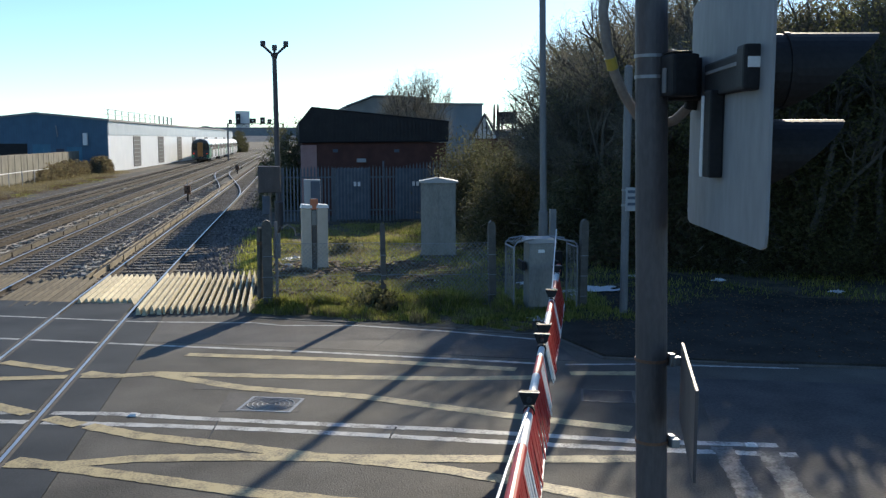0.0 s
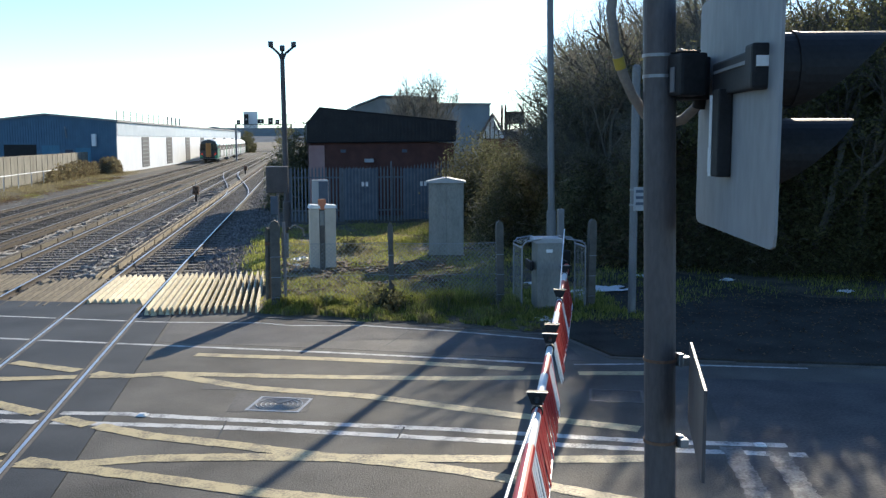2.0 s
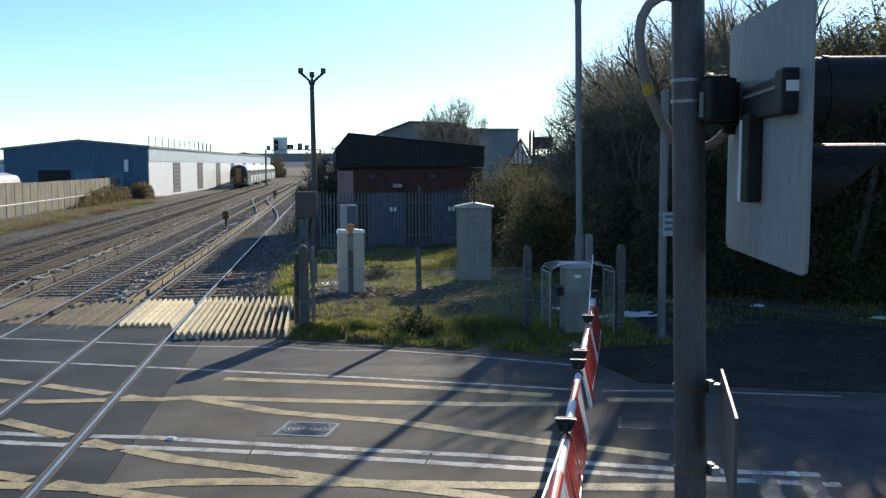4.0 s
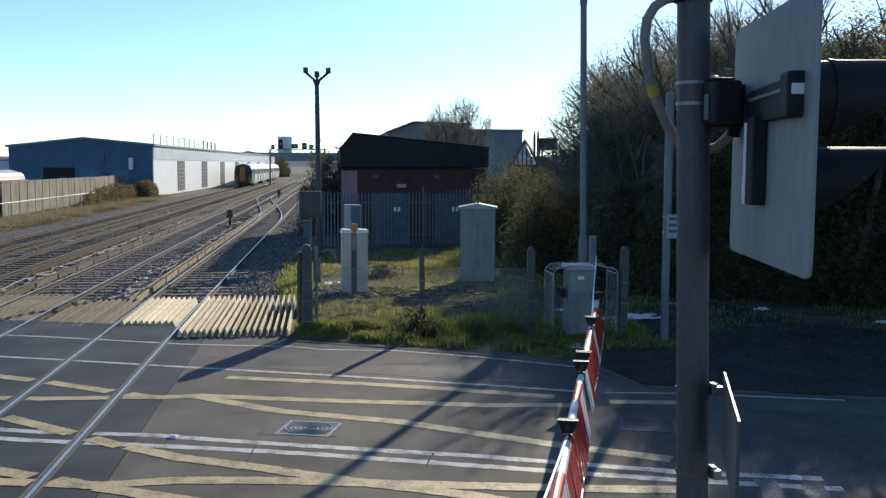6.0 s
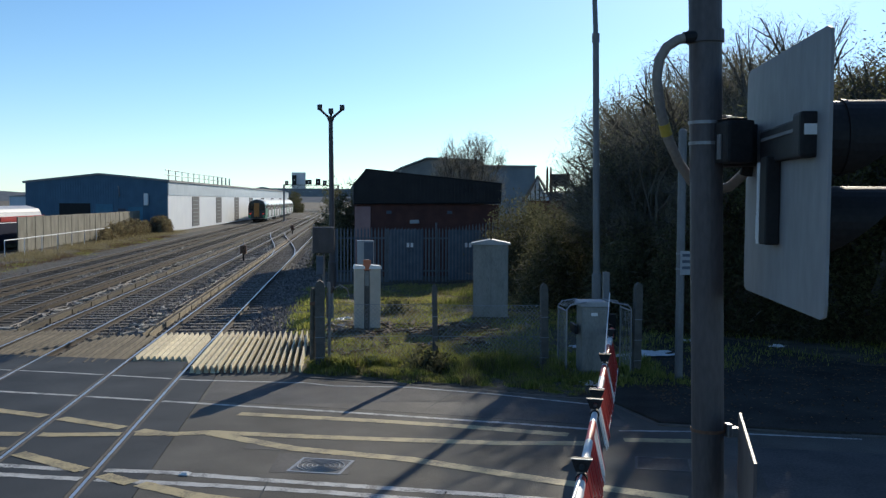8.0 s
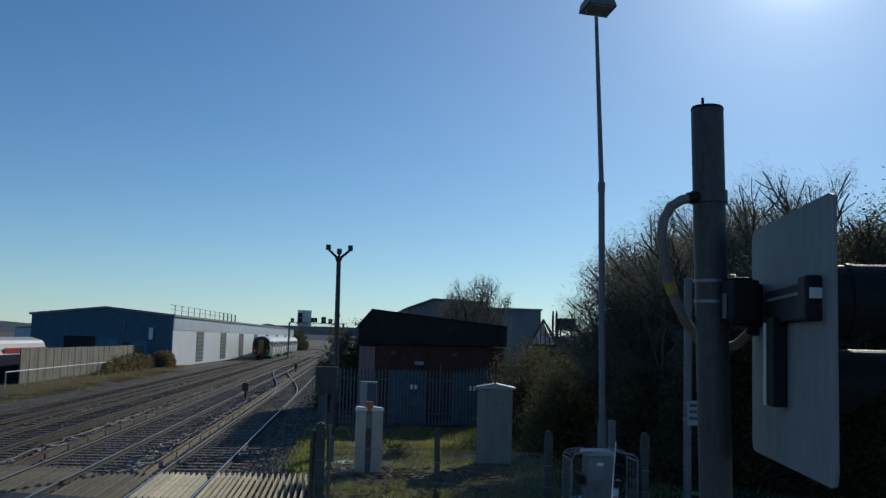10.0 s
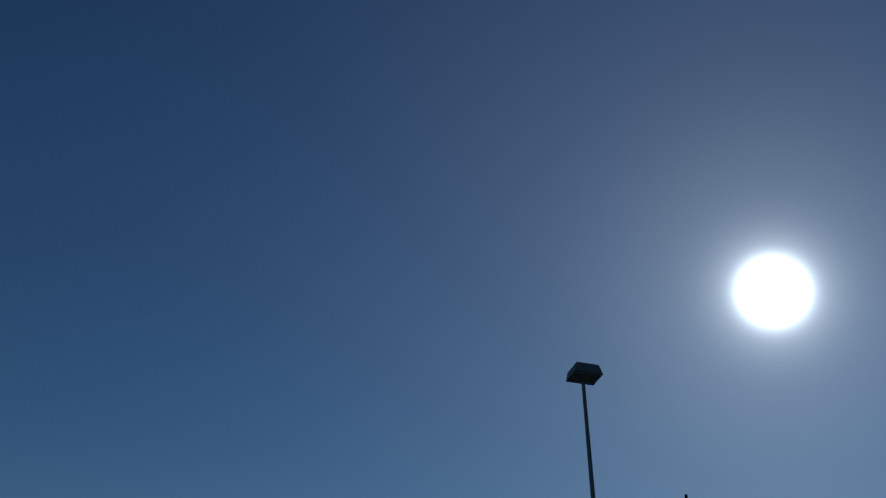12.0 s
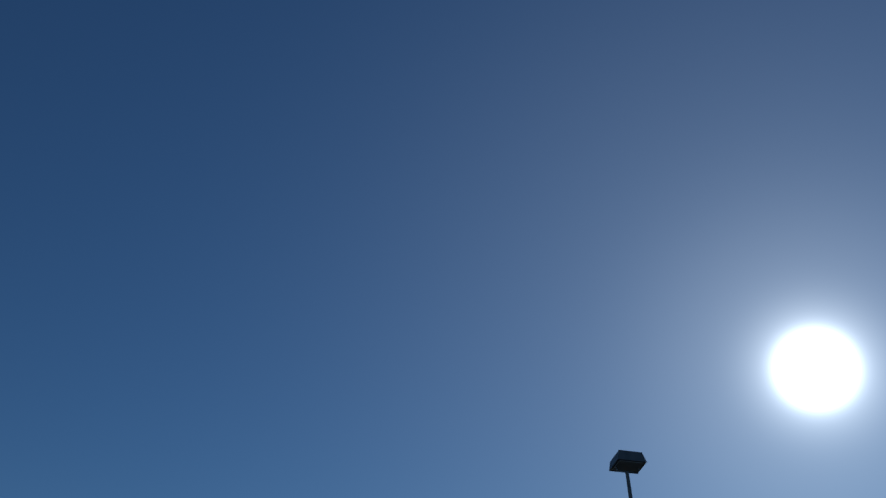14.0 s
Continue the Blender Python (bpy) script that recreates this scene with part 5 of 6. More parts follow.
def chain_link(a, b, h, label):
    """Woven diamonds of wire between two posts."""
    a, b = Vector(a), Vector(b)
    d = b - a
    L = d.length
    t = thing("chain_link_panel", pose(a.x, a.y, 0.06, 0, 0, math.degrees(math.atan2(d.y, d.x))), label, "fence", "chain-link panels")
    vs_, fs_ = [], []
    step, r = 0.095, 0.0042
    k = -h
    while k < L:
        for sgn in (1, -1):
            x0, z0, x1, z1 = (k, 0.0, k + h, h) if sgn > 0 else (k, h, k + h, 0.0)
            if x0 < 0:
                z0 += sgn * (-x0); x0 = 0.0
            if x1 > L:
                z1 -= sgn * (x1 - L); x1 = L
            if x1 - x0 < 0.02:
                continue
            y = 0.004 * sgn
            m_ = len(vs_)
            n_ = 5
            for i in range(n_):
                f = i / (n_ - 1)
                x, z = x0 + (x1 - x0) * f, z0 + (z1 - z0) * f
                bul = 0.05 * math.sin(x * 2.3) * math.sin(z * 2.0)
                for ox, oy in ((-r, -r), (r, -r), (0, r)):
                    vs_.append((x + ox, y + oy + bul, z))
            for i in range(n_ - 1):
                for q in range(3):
                    e, w = m_ + i * 3 + q, m_ + i * 3 + (q + 1) % 3
                    fs_.append((e, w, w + 3, e + 3))
        k += step
    tagged(pymesh("wire_mesh", vs_, fs_, M["galv"], t), kind="stuff")
    for z in (0.02, h * 0.5, h):
        part("line_wire", tb([(0, 0, z), (L / 2, 0.02, z - 0.02), (L, 0, z)], 0.006, 5), M["galv"], t)


CL = "sagging galvanised chain-link mesh between concrete posts"
chain_link((-0.26, 21.05), (2.1, 20.92), 1.42, CL)
chain_link((2.24, 20.92), (4.5, 20.68), 1.4, CL)


def tall_cabinet():
    t = thing("equipment_cabinet", pose(4.86, 30.0, 0, 0, 0, -9), "tall weathered grey steel equipment cabinet with pitched lid", "cabinet")
    w, d, h = 0.55, 0.4, 2.38
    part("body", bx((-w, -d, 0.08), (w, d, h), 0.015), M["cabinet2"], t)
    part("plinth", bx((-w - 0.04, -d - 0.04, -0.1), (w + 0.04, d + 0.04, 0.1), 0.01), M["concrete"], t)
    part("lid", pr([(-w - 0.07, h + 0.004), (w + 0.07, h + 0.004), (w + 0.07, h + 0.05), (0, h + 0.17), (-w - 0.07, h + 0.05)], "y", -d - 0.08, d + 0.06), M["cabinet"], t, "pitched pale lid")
    for x0, x1 in ((-w + 0.03, -0.008), (0.008, w - 0.03)):
        dr = part("door", bx((x0, -d - 0.02, 0.14), (x1, -d - 0.001, h - 0.06), 0.006), M["cabinet2"], t)
        part("handle", bx(((x0 + x1) / 2 + (0.18 if x0 < 0 else -0.2), -d - 0.035, 1.25), ((x0 + x1) / 2 + (0.2 if x0 < 0 else -0.18), -d - 0.021, 1.36), 0.004), M["greysteel"], dr)
    part("lifting_lug", tb([(0, -d - 0.02, h + 0.1), (0, -d - 0.02, h + 0.28)], 0.02, 8), M["black"], t)


tall_cabinet()


def twin_cabinet():
    t = thing("equipment_cabinet", pose(0.85, 27.6, 0, 0, 0, 4), "narrow cream trackside cabinet in two halves with white caps", "cabinet")
    for x0, x1 in ((-0.36, -0.09), (0.07, 0.38)):
        b = part("body", bx((x0, -0.2, -0.05), (x1, 0.22, 1.78), 0.015), M["cream"], t)
        part("cap", pr([(x0 - 0.03, 1.79), (x1 + 0.03, 1.79), (x1 + 0.01, 1.87), (x0 + 0.01, 1.9)], "y", -0.24, 0.26), M["white"], b, "white sloping cap")
    part("post", bx((-0.08, -0.16, -0.05), (0.06, 0.0, 2.05), 0.01), M["concrete"], t)
    s = part("sign_plate", bx((-0.12, -0.2, 1.75), (0.1, -0.165, 2.05), 0.01), M["orange"], t, "faded orange-red plate")
    part("notice", bx((-0.08, -0.185, 1.3), (0.06, -0.1655, 1.72)), M["cabinet2"], t)


twin_cabinet()


def pale_box():
    t = thing("junction_box", pose(0.95, 33.5, 0), "pale blue-grey junction box on a post", "junction box")
    part("post", bx((-0.04, -0.04, -0.1), (0.04, 0.04, 1.9)), M["galv"], t)
    part("box", bx((-0.25, -0.15, 1.5), (0.32, 0.15, 2.35), 0.02), M["cabinet"], t)
    part("lid", bx((-0.02, -0.18, 1.55), (0.3, -0.152, 2.3), 0.01), M["gateblue"], t)


pale_box()


def black_box():
    t = thing("signal_box_unit", pose(-0.62, 37.0, 0), "dark trackside telephone cabinet on a post above a blue box", "cabinet")
    part("post", tb([(0.1, 0.1, -0.15), (0.1, 0.1, 2.6)], 0.05, 8), M["greysteel"], t)
    c = part("case", bx((-0.32, -0.2, 1.72), (0.5, 0.2, 2.72), 0.03), M["darkpost"], t)
    for k in range(8):
        part("rib", bx((-0.3 + k * 0.1, -0.225, 1.75), (-0.25 + k * 0.1, -0.202, 2.69)), M["darkpost"], c)
    part("lower_box", bx((-0.18, -0.12, 0.9), (0.1, 0.12, 1.6), 0.02), M["gateblue"], t, "blue-grey lower box")
    p2 = thing("marker_post", pose(-0.22, 26.5, 0), "rusty marker post with a coiled cable beside the fence", "post")
    part("shaft", tb([(0, 0, -0.1), (0.03, 0, 1.1), (0.12, 0, 1.35)], 0.035, 8), M["rail_side"], p2)
    part("cable", tb([(0.12, 0, 1.3), (0.3, -0.05, 1.42), (0.5, -0.05, 1.3), (0.55, -0.05, 1.1)], 0.02, 8), M["conduit"], p2, "pale cable end")


black_box()


def ground_signal(x, y):
    t = thing("ground_signal", pose(x, y, -0.16), "small rusty ground signal between the tracks", "signal")
    part("post", tb([(0, 0, 0), (0, 0, 0.5)], 0.06, 8), M["black"], t)
    h = part("head", bx((-0.2, -0.14, 0.45), (0.2, 0.14, 1.0), 0.05), M["rust"], t)
    for dx, dz in ((-0.09, 0.6), (0.09, 0.6), (0.0, 0.82)):
        part("lens", tb([(dx, -0.17, dz), (dx, -0.141, dz)], 0.06, 10), M["glass"], h)
    part("mark", tb([(0, 0, 1.0), (0, 0, 1.45)], 0.02, 6), M["galv"], t)


ground_signal(-5.95, 62)
ground_signal(-6.0 + bend(110), 110)


def gantry():
    t = thing("signal_gantry", pose(0, 172, 0), "distant steel signal gantry with black heads and a white board", "signal gantry")
    for x in (-9.4, 0.2):
        part("leg", bx((x - 0.15, -0.15, -0.3), (x + 0.15, 0.15, 6.3)), M["greysteel"], t)
    for z in (5.5, 6.3):
        part("beam", bx((-9.5, -0.1, z), (0.4, 0.1, z + 0.14)), M["greysteel"], t)
    for k in range(14):
        x = -9.4 + k * 0.7
        part("lattice", tb([(x, 0, 5.6 if k % 2 else 6.35), (x + 0.7, 0, 6.35 if k % 2 else 5.6)], 0.04, 5), M["greysteel"], t)
    b = part("board", bx((-8.05, 0.3, 5.7), (-5.6, 0.36, 8.6)), M["white"], t, "large white background board")
    for x, z, w, h in ((-8.7, 6.3, 0.5, 0.8), (-7.3, 6.4, 0.6, 1.7), (-4.7, 6.5, 0.9, 0.8), (-3.1, 6.4, 0.7, 1.1), (-2.0, 6.4, 0.55, 0.8)):
        hd = part("signal_head", bx((x - w, -0.4, z), (x + w * 0.2, -0.12, z + h), 0.05), M["black"], t)
        part("lens", tb([(x - w * 0.4, -0.45, z + h * 0.5), (x - w * 0.4, -0.41, z + h * 0.5)], 0.15, 10), M["lampglass"], hd)


gantry()


# far end of the line: a road bridge, pale roofs and wooded hills
def far_bridge():
    t = thing("road_bridge", pose(0, 330, 0), "distant road bridge over the railway", "bridge")
    part("deck", bx((-40, 0, 4.8), (40, 8, 6.6)), M["wing"], t)
    for x in (-36, -14, 6, 30):
        part("pier", bx((x - 1, 0.5, -0.4), (x + 1, 7, 4.8)), M["warehouse"], t)
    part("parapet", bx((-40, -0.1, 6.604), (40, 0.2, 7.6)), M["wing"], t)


far_bridge()
# the walls' pale colour stands in for haze over the distance
for i, (x, y, w, d, h) in enumerate(((-30, 300, 14, 20, 8), (14, 260, 16, 20, 7), (-62, 190, 22, 30, 5.5), (45, 200, 26, 20, 7), (-90, 150, 16, 20, 5))):
    t = thing("far_building", pose(x, y, -0.3), "distant industrial building with pitched roof, walls coloured pale for haze", "building", "distant buildings")
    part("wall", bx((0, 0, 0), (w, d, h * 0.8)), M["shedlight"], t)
    part("roof", pr([(-0.3, h * 0.8 + 0.004), (w + 0.3, h * 0.8 + 0.004), (w / 2, h)], "y", -0.3, d + 0.3), M["roofgrey"], t)
    for k in range(3):
        part("window", bx((w * (0.15 + 0.28 * k), -0.05, h * 0.3), (w * (0.3 + 0.28 * k), -0.004, h * 0.55)), M["glass"], t)
# wooded ridge in a blue-grey that has the haze painted in
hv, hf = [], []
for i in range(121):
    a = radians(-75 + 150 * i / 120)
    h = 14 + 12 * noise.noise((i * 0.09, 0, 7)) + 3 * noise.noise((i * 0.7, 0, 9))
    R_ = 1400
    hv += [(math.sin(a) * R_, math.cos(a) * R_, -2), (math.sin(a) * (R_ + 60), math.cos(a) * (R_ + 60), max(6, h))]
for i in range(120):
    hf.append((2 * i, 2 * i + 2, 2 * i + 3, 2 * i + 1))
tagged(pymesh("backdrop", hv, hf, M["farhaze"], smooth=True), "distant wooded ridge on the horizon, haze put into its colour", "hills", kind="structure")


# ---- the barriers ----
BAR = Vector((0.322, 1.0)).normalized()
BZ = 1.0


def lamp_unit(parent, y, s, w=0.1):
    """A black lamp on a stalk with a flat flared top."""
    a = part("boom_lamp", pr([(-w, 0.20), (w, 0.20), (w, 0.19), (w * 0.55, 0.075), (-w * 0.55, 0.075), (-w, 0.19)], "y", y - 0.05, y + 0.06), M["black"], parent, "black barrier lamp with a flared top")
    part("hood", bx((-w - 0.008, y - 0.056, 0.2005), (w + 0.008, y - 0.03, 0.207), 0.002), M["galv"], a, "thin grey lamp rim")
    part("lens", tb([(0, y - 0.07, 0.135), (0, y - 0.051, 0.135)], 0.035, 12), M["glass"], a)
    part("stalk", tb([(0, y, 0.03), (0, y, 0.08)], 0.02, 8), M["galv"], a)
    part("clamp", tb([(0, y - 0.05, 0), (0, y + 0.05, 0)], 0.062, 12), M["black"], a)


def barrier(m, L, bands, lamps, label, side):
    """A boom along local y from its pivot, with a hanging skirt. bands: where the colour changes, red first."""
    t = thing("crossing_barrier", m, label, "barrier", "level crossing barriers")
    cuts = [0.0, *bands, L]
    rad = lambda y: 0.062 - 0.02 * y / L
    for k, (a, b_) in enumerate(zip(cuts, cuts[1:])):
        part("boom_section", tb([(0, a, 0), (0, b_, 0)], [rad(a), rad(b_)], 14), M["white"] if k % 2 else M["red"], t, "white boom section" if k % 2 else "red boom section")
    for y in lamps:
        lamp_unit(t, y, 1)
    part("skirt_rail", tb([(side * 0.15, 0.6, -0.72), (side * 0.15, L * 0.5, -0.7), (side * 0.12, L - 0.3, -0.62)], 0.013, 6), M["white"], t, "white lower skirt rail")
    y, k = 0.62, 0
    while y < L - 0.25:
        o = part("skirt_strip", bx((-0.004, y, -0.70), (0.004, y + 0.1, -0.04)), M["white"] if (k // 5) % 6 == 5 else M["red"], t)
        o.matrix_basis = pose(0, 0, 0, 0, -side * random.uniform(11.0, 13.5), 0)
        y += 0.118
        k += 1
    part("stay_wire", tb([(-side * 0.05, 0.15, 0.42 if side > 0 else 0.82), (-side * 0.03, lamps[0] * 0.5, 0.26 if side > 0 else 0.44), (0, lamps[0] - 0.06, 0.05)], 0.012, 6), M["white"], t, "thin white stay wire")
    part("tip_stay", tb([(side * 0.12, L - 0.3, -0.62), (0, L - 0.04, 0)], 0.012, 6), M["white"], t)
    return t


ang = math.degrees(math.atan2(BAR.y, BAR.x)) - 90
TIP = Vector((3.36, 12.1))
NEARP = TIP - BAR * 8.0
FARP = TIP + BAR * 8.15
barrier(pose(NEARP.x, NEARP.y, BZ, 0, 0, ang), 7.98, (1.1, 2.3, 3.75, 4.75, 5.15, 6.4, 7.35), (4.95, 7.9), "lowered red and white level crossing barrier with hanging skirt", 1)
barrier(pose(FARP.x, FARP.y, BZ, 0, 0, ang + 180), 7.7, (1.2, 2.4, 3.6, 4.7, 5.7, 6.6), (4.5, 7.6, 1.4), "lowered red and white half barrier from the far kerb", -1)


def barrier_machine(x, y, rz, label):
    t = thing("barrier_machine", pose(x, y, 0.0, 0, 0, rz), label, "barrier machine", "barrier machines")
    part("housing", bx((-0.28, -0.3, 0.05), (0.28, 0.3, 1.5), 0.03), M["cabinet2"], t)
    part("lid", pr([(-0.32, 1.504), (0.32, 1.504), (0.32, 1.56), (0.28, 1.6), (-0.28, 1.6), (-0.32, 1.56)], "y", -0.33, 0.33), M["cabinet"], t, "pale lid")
    part("plinth", bx((-0.42, -0.36, -0.15), (0.42, 0.36, 0.052), 0.01), M["concrete"], t)
    d = part("door", bx((-0.26, -0.32, 0.12), (0.26, -0.302, 1.42), 0.006), M["cabinet2"], t)
    part("label_plate", bx((-0.08, -0.328, 1.3), (0.06, -0.3205, 1.37)), M["white"], d)
    for s in (-1, 1):
        part("pivot_arm", bx((s * 0.38 - 0.035, -0.25, 0.9), (s * 0.38 + 0.035, 0.35, 1.1), 0.02), M["black"], t)
    for k in range(4):
        part("counterweight", bx((0.41, 0.3 + 0.08 * k, 0.7), (0.61, 0.37 + 0.08 * k, 1.25), 0.01), M["black"], t)
    return t


barrier_machine(5.52, 20.25, -3, "pale grey barrier machine cabinet at the far kerb")
barrier_machine(NEARP.x - 0.45, NEARP.y - 0.15, ang, "pale grey barrier machine cabinet at the near kerb")


def guard_frame(x, y):
    t = thing("guard_rail", pose(x, y, 0), "galvanised tubular guard frame with mesh beside the barrier machine", "guard rail", "guard rails")
    part("frame", tb([(0, -0.3, -0.1), (0, -0.3, 1.45), (0.08, -0.3, 1.55), (0.42, -0.3, 1.6)], 0.017, 8), M["galv"], t)
    part("frame", tb([(0, 0.5, -0.1), (0, 0.5, 1.45), (0.08, 0.5, 1.55), (0.42, 0.5, 1.6)], 0.017, 8), M["galv"], t)
    part("rail", tb([(0, -0.3, 1.42), (0, 0.5, 1.42)], 0.02, 8), M["galv"], t)
    for k in range(9):
        part("wire", tb([(0, -0.3 + 0.1 * k, 0.2), (0, -0.3 + 0.1 * k, 1.42)], 0.006, 5), M["galv"], t)
        part("wire", tb([(0.05 * k, -0.3, 1.5 + 0.012 * k), (0.05 * k, 0.5, 1.5 + 0.012 * k)], 0.006, 5), M["galv"], t)


guard_frame(4.88, 20.2)
copy_thing(bpy.data.objects["guard_rail"], pose(6.28, 20.35, 0, 0, 0, 180))


# ---- the near signal post ----
def near_signal():
    t = thing("crossing_signal", pose(1.553, 3.84, 0), "dark grey steel post carrying a crossing light unit seen from behind", "crossing signal")
    lean = lambda z: 0.074 - z * 0.026
    part("post", tb([(lean(-0.2), 0, -0.2), (lean(3.6), 0, 3.6), (lean(4.82), 0, 4.82)], 0.067, 28), M["darkpost"], t, smooth=False)
    part("post_cap", tb([(lean(4.82), 0, 4.82), (lean(4.82), 0, 4.832)], [0.069, 0.063], 28), M["black"], t)
    part("cap_stud", tb([(lean(4.82) - 0.02, 0, 4.83), (lean(4.82) - 0.02, 0, 4.87)], 0.006, 6), M["black"], t)
    for z in (2.44, 2.80, 4.0, 4.085):
        s = part("strap", tb([(lean(z), 0, z), (lean(z), 0, z + 0.013)], 0.0715, 28), M["galv"] if z > 3 else M["rust"], t, "galvanised band" if z > 3 else "rusty band")
        part("buckle", bx((lean(z) + 0.066, -0.05, z - 0.02), (lean(z) + 0.09, -0.01, z + 0.035), 0.004), M["galv"], s)
    part("bracket", bx((0.045, -0.075, 3.91), (0.21, 0.07, 4.085), 0.012), M["black"], t, "black cast bracket")
    part("bracket_block", bx((-0.026, -0.21, 3.92), (0.088, -0.076, 4.09), 0.014), M["black"], t, "black cast bracket block")
    part("bracket_cap", bx((-0.022, -0.205, 4.0905), (0.06, -0.085, 4.098), 0.004), M["black"], t)
    part("clamp_plate", bx((-0.033, -0.155, 3.935), (-0.0265, -0.12, 4.035), 0.002), M["greysteel"], t, "galvanised clamp plate")
    # arm along the back of the board towards its nearer end
    a = part("arm", bx((-0.025, -0.86, 3.915), (0.025, -0.2, 4.045), 0.008), M["black"], t, "black square arm")
    a.matrix_basis = pose(0.188, 0.0, 0.0, 0, 0, -13.6)
    e = part("arm_end", bx((-0.036, -0.9, 3.912), (0.042, -0.79, 4.062), 0.012), M["black"], a)
    part("arm_ridge", bx((-0.031, -0.79, 4.0), (-0.0255, -0.25, 4.012)), M["greysteel"], a)
    part("label_plate", bx((-0.022, -0.904, 3.985), (0.018, -0.9005, 4.02)), M["white"], a, "small white label")
    w, h = 0.571, 0.465
    c = 0.05
    bd = part("backing_board", pr([(-w + c, -h), (w - c, -h), (w - 0.012, -h + 0.012), (w, -h + c), (w, h - c), (w - 0.012, h - 0.012), (w - c, h), (-w + c, h), (-w + 0.012, h - 0.012), (-w, h - c), (-w, -h + c), (-w + 0.012, -h + 0.012)], "y", -0.005, 0.005), M["boardback"], t, "pale aluminium backing board, rear side")
    # local x runs away from the camera along the board, local y to the camera's side of it
    bd.matrix_basis = pose(1.641 - 1.553, 3.395 - 3.84, 3.855, 0, 0, 78.5)
    part("box", bx((-0.01, 0.006, -0.25), (0.09, 0.06, 0.08), 0.008), M["black"], bd, "black terminal box")
    part("channel", bx((0.0905, 0.006, -0.25), (0.125, 0.062, 0.06), 0.002), M["white"], bd, "bright steel mounting channel")
    part("label_plate", bx((0.1255, 0.008, -0.235), (0.131, 0.062, -0.14)), M["white"], bd, "small white label with red print")
    for x, z in ((-0.27, 0.13), (0.27, 0.13), (0.0, -0.16)):
        bm = bmesh.new()
        tube(bm, [(x, -0.006, z), (x, -0.12, z)], 0.125, 28)
        n_ = 32
        grid_ = []
        for j in range(5):
            ring = []
            for k in range(n_):
                a_ = 2 * math.pi * k / n_
                far_ = 0.125 + 0.31 * ((1 + math.cos(a_)) / 2) ** 0.8
                ring.append(bm.verts.new((x + math.sin(a_) * 0.124, -(0.121 + (far_ - 0.121) * j / 4), z + math.cos(a_) * 0.124)))
            grid_.append(ring)
        for r0, r1 in zip(grid_, grid_[1:]):
            for k in range(n_):
                bm.faces.new((r0[k], r0[(k + 1) % n_], r1[(k + 1) % n_], r1[k]))
        o = part("lamp_hood", bm, M["black"], bd, "long black lamp hood")
        sol = o.modifiers.new("thick", "SOLIDIFY"); sol.thickness = 0.005
        part("rim", tb([(x, -0.115, z), (x, -0.13, z)], 0.131, 28), M["black"], o)
    part("conduit_elbow", tb([(-0.05, -0.025, 4.437), (-0.1, -0.03, 4.44), (-0.145, -0.03, 4.433)], 0.0245, 12), M["black"], t, "black conduit elbow")
    part("post_collar", tb([(lean(4.42), 0, 4.42), (lean(4.47), 0, 4.47)], 0.076, 28), M["darkpost"], t)
    cd = part("conduit", tb([(0.0, -0.02, 4.435), (-0.1, -0.03, 4.44), (-0.17, -0.03, 4.425), (-0.215, -0.025, 4.395), (-0.243, -0.02, 4.345), (-0.25, -0.01, 4.27), (-0.225, 0.0, 4.13), (-0.18, 0.03, 4.02), (-0.12, 0.07, 3.93), (-0.05, 0.1, 3.85), (0.04, 0.1, 3.81), (0.11, 0.08, 3.83), (0.15, 0.04, 3.88), (0.16, 0.0, 3.94)], 0.021, 12), M["conduit"], t, "pale flexible cable conduit", smooth=True)
    part("tape_band", tb([(-0.208, 0.012, 4.085), (-0.19, 0.024, 4.04)], 0.0235, 12), M["tape"], cd, "yellow tape band")
    part("gland", tb([(-0.09, -0.02, 4.46), (0.0, -0.02, 4.455)], 0.03, 12), M["black"], t)
    part("gland", tb([(0.157, 0.02, 3.88), (0.16, 0.0, 3.94)], 0.03, 12), M["black"], t)
    # small sign lower down, seen almost edge-on
    sg = part("sign_plate", bx((-0.4, -0.006, 2.56), (0.4, 0.006, 2.89), 0.003), M["darkpost"], t, "small metal sign plate seen from the edge")
    sg.matrix_basis = pose(1.508 - 1.553 + 0.02, 3.396 - 3.84, 0.0, 0, 0, 70)
    for z in (2.44, 2.80):
        part("sign_clip", bx((0.075, -0.075, z - 0.012), (0.112, -0.035, z + 0.026), 0.005), M["galv"], t)


near_signal()


# ---- litter and small things ----
def sheet_of_plastic(x, y, w, d, seed, label):
    r = random.Random(seed)
    n_ = 14
    vs_ = []
    for j in range(n_):
        for i in range(n_):
            u, v = i / (n_ - 1) - 0.5, j / (n_ - 1) - 0.5
            k = 1 + 0.25 * math.sin(5 * math.atan2(v, u) + seed)
            vs_.append((u * w * k, v * d * k, 0.03 + 0.14 * abs(noise.noise((u * 5 + seed, v * 5, seed))) * (1 - max(abs(u), abs(v)))))
    fs_ = [(j * n_ + i, j * n_ + i + 1, (j + 1) * n_ + i + 1, (j + 1) * n_ + i) for j in range(n_ - 1) for i in range(n_ - 1)]
    o = pymesh("plastic_sheet", vs_, fs_, M["sheeting"])
    o.matrix_basis = pose(x, y, 0.0 if x < 7 else 0.04, 0, 0, r.uniform(0, 180))
    return tagged(o, label, "litter", "litter")


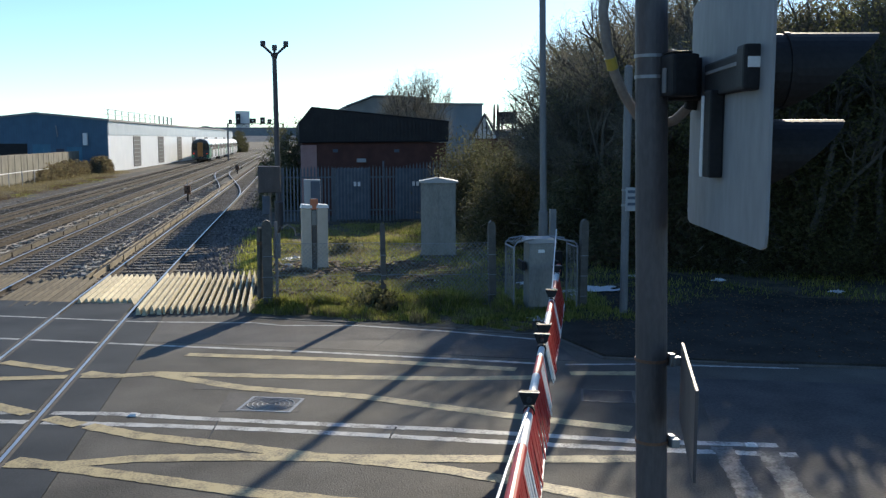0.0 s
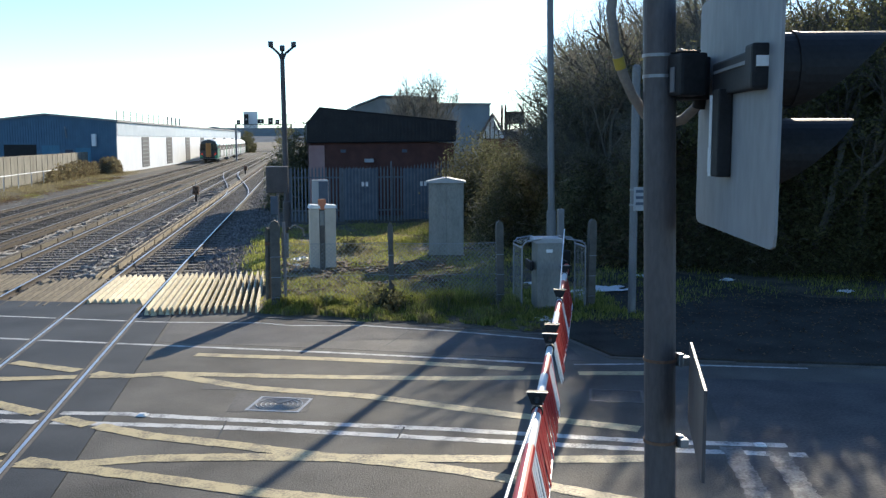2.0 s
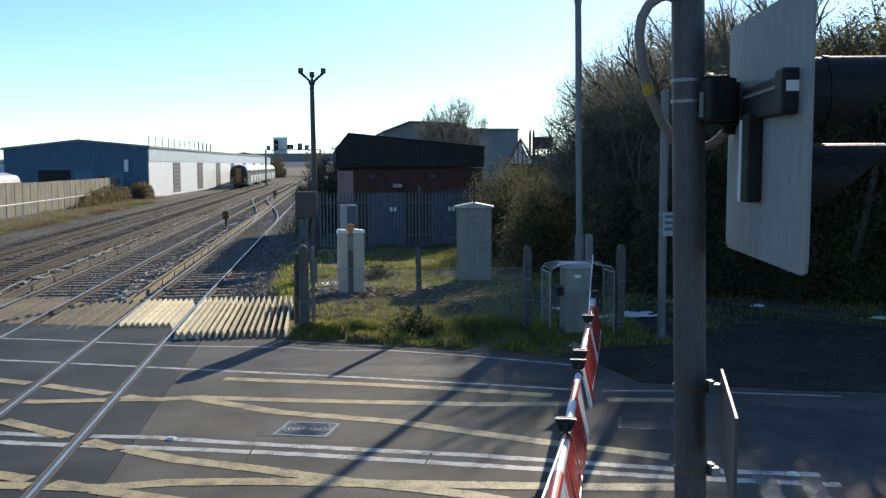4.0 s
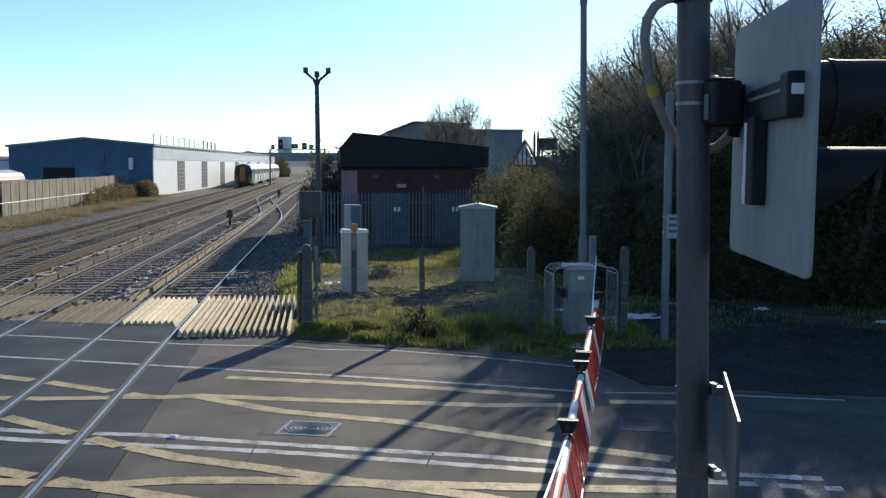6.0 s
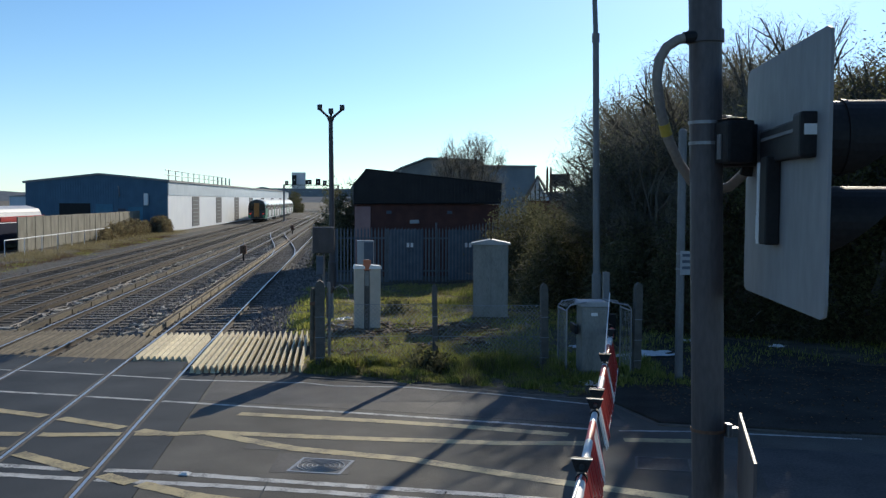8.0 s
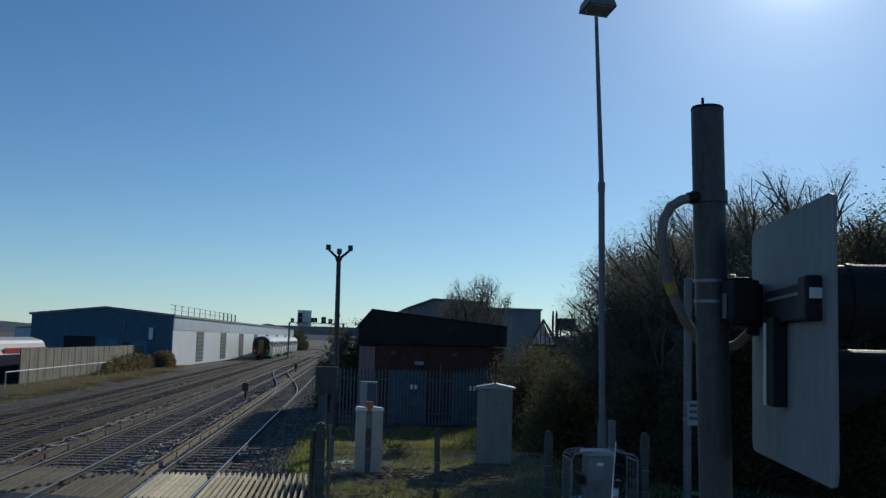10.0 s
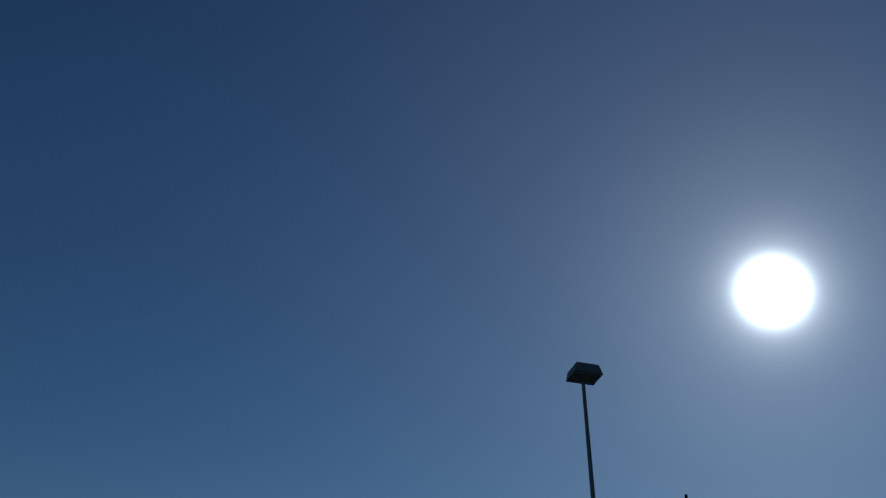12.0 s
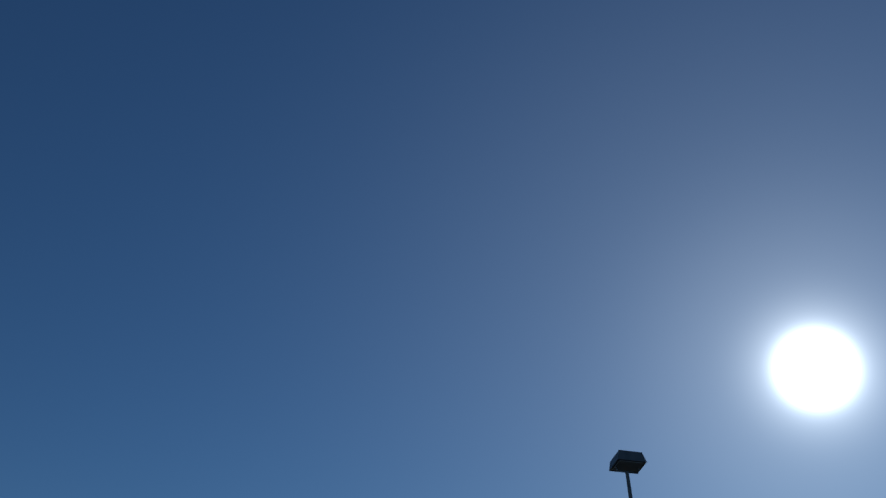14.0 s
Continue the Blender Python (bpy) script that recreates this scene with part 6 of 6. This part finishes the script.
LB = "crumpled white plastic sheet lying on the ground"
sheet_of_plastic(7.35, 22.2, 1.5, 0.7, 1, LB)
sheet_of_plastic(6.2, 23.8, 0.5, 0.4, 2, LB)
sheet_of_plastic(9.6, 24.5, 1.0, 0.5, 3, LB)
sheet_of_plastic(11.2, 23.2, 0.35, 0.3, 4, "small scrap of white litter on the ground")
sheet_of_plastic(5.15, 18.9, 0.45, 0.3, 5, "small scrap of white litter on the ground")
sheet_of_plastic(5.05, 21.5, 0.5, 0.4, 6, "small scrap of white litter on the ground")
sheet_of_plastic(0.2, 30.0, 0.6, 0.3, 7, "small scrap of white litter on the ground")
sheet_of_plastic(13.2, 21.0, 0.4, 0.3, 8, "small scrap of white litter on the ground")
for x, y, L, rz in ((1.0, 24.4, 2.0, 5), (4.3, 23.0, 0.9, 40), (4.0, 25.5, 1.6, -30), (0.4, 29.4, 1.0, 25), (2.2, 26.6, 1.3, 60)):
    t = thing("timber_plank", pose(x, y, 0.05, 0, 0, rz), "weathered loose plank lying in the grass", "plank", "loose planks")
    part("board", bx((-L / 2, -0.06, -0.04), (L / 2, 0.06, 0.02), 0.008), M["board"], t)
# cable runs and debris between the tracks
for i, (x, y0, y1) in enumerate(((-9.9, 30, 75), (-10.3, 40, 95), (-5.9, 34, 60))):
    pts = []
    r = random.Random(50 + i)
    y = y0
    while y < y1:
        pts.append((x + bend(y) + r.uniform(-0.12, 0.12), y, -0.12 + r.uniform(0, 0.04)))
        y += 0.9
    t = thing("cable_run", pose(0, 0, 0), "pale loose cable lying on the ballast", "cable", "cables")
    part("cable", tb(pts, 0.018, 6), M["conduit"], t)


# pale broken bits of timber, trough lids and cable ends lying between the tracks
def debris(name, n_, region, low, high, material, label, cat, seed):
    r = random.Random(seed)
    vs_, fs_ = [], []
    for k in range(n_):
        x, y, z = region(r)
        L, w, h = r.uniform(low, high), r.uniform(0.02, 0.06), r.uniform(0.02, 0.06)
        a = r.gauss(1.5, 0.7)
        c, d = math.cos(a), math.sin(a)
        q = len(vs_)
        for u, v, e in ((-L, -w, 0), (L, -w, 0), (L, w, 0), (-L, w, 0), (-L, -w, h), (L * 0.9, -w, h * r.uniform(0.5, 1.3)), (L, w * 0.8, h), (-L * 0.95, w, h * r.uniform(0.5, 1.3))):
            vs_.append((x + u * c - v * d, y + u * d + v * c, z + e))
        fs_ += [tuple(q + i for i in f) for f in ((4, 5, 6, 7), (0, 1, 5, 4), (1, 2, 6, 5), (2, 3, 7, 6), (3, 0, 4, 7))]
    return tagged(pymesh(name, vs_, fs_, material), label, cat, kind="stuff")


def between(r):
    y = 28 + 60 * r.random() ** 1.5
    return (r.choice((-5.85, -6.05, -9.6, -9.75, -13.1)) + r.gauss(0, 0.16) + bend(y), y, -0.13)


def on_yard(r):
    return (r.uniform(-0.3, 4.4), 22.3 + 6 * r.random(), 0.01)


debris("trackside_debris", 420, between, 0.08, 0.4, M["debris"], "pale broken timber and trough lids lying between the tracks", "debris", 91)
debris("yard_debris", 130, on_yard, 0.06, 0.3, M["debris"], "broken sticks and pale rubbish on the bare yard", "debris", 92)
debris("dead_twigs", 380, lambda r: (*on_yard(r)[:2], r.uniform(0.0, 0.12)), 0.1, 0.45, M["bramble"], "tangle of dead brown bramble stems behind the fence", "brambles", 93)


# fallen leaves and grit on the shaded footway
r = random.Random(95)
lv, lf = [], []
for k in range(2600):
    x = 6.0 + 11 * r.random()
    y = kerb_y(x) + 0.3 + (8.0 if x > 7 else 3.5) * r.random() ** 0.7
    a, w, h = r.uniform(0, 6.28), r.uniform(0.02, 0.06), r.uniform(0.004, 0.03)
    q = len(lv)
    lv += [(x + math.cos(a + i * 1.57) * w * (1 if i % 2 else 0.55), y + math.sin(a + i * 1.57) * w * (1 if i % 2 else 0.55), 0.05 + h * (i % 2)) for i in range(4)]
    lf.append((q, q + 1, q + 2, q + 3))
tagged(pymesh("leaf_litter", lv, lf, M["bramble"]), "dead brown leaves scattered over the shaded footway", "leaf litter", kind="stuff")


# rubble and clods strewn over the bare part of the yard
r = random.Random(77)
rv, rf = [], []
for k in range(480):
    x, y = -0.3 + 6.0 * r.random(), 22.4 + 6.5 * r.random() ** 1.3
    s = r.uniform(0.02, 0.09) if k % 12 else r.uniform(0.1, 0.17)
    q = len(rv)
    a0 = r.uniform(0, 6.28)
    for i in range(5):
        a = a0 + i * 1.2566
        rv.append((x + math.cos(a) * s * r.uniform(0.7, 1.4), y + math.sin(a) * s * r.uniform(0.7, 1.4), 0.0))
    rv.append((x + r.uniform(-0.3, 0.3) * s, y + r.uniform(-0.3, 0.3) * s, 0.02 + s * r.uniform(0.5, 1.0)))
    rf += [(q + i, q + (i + 1) % 5, q + 5) for i in range(5)]
tagged(pymesh("yard_rubble", rv, rf, M["stone"]), "dark clods and broken rubble on bare earth behind the fence", "rubble", kind="stuff")
for i, (x, y) in enumerate(((3.1, 23.6), (0.6, 25.2), (1.9, 24.6), (0.1, 28.4), (5.0, 22.3), (3.9, 24.4))):
    sheet_of_plastic(x, y, 0.22, 0.16, 20 + i, "small scrap of white litter on the ground")
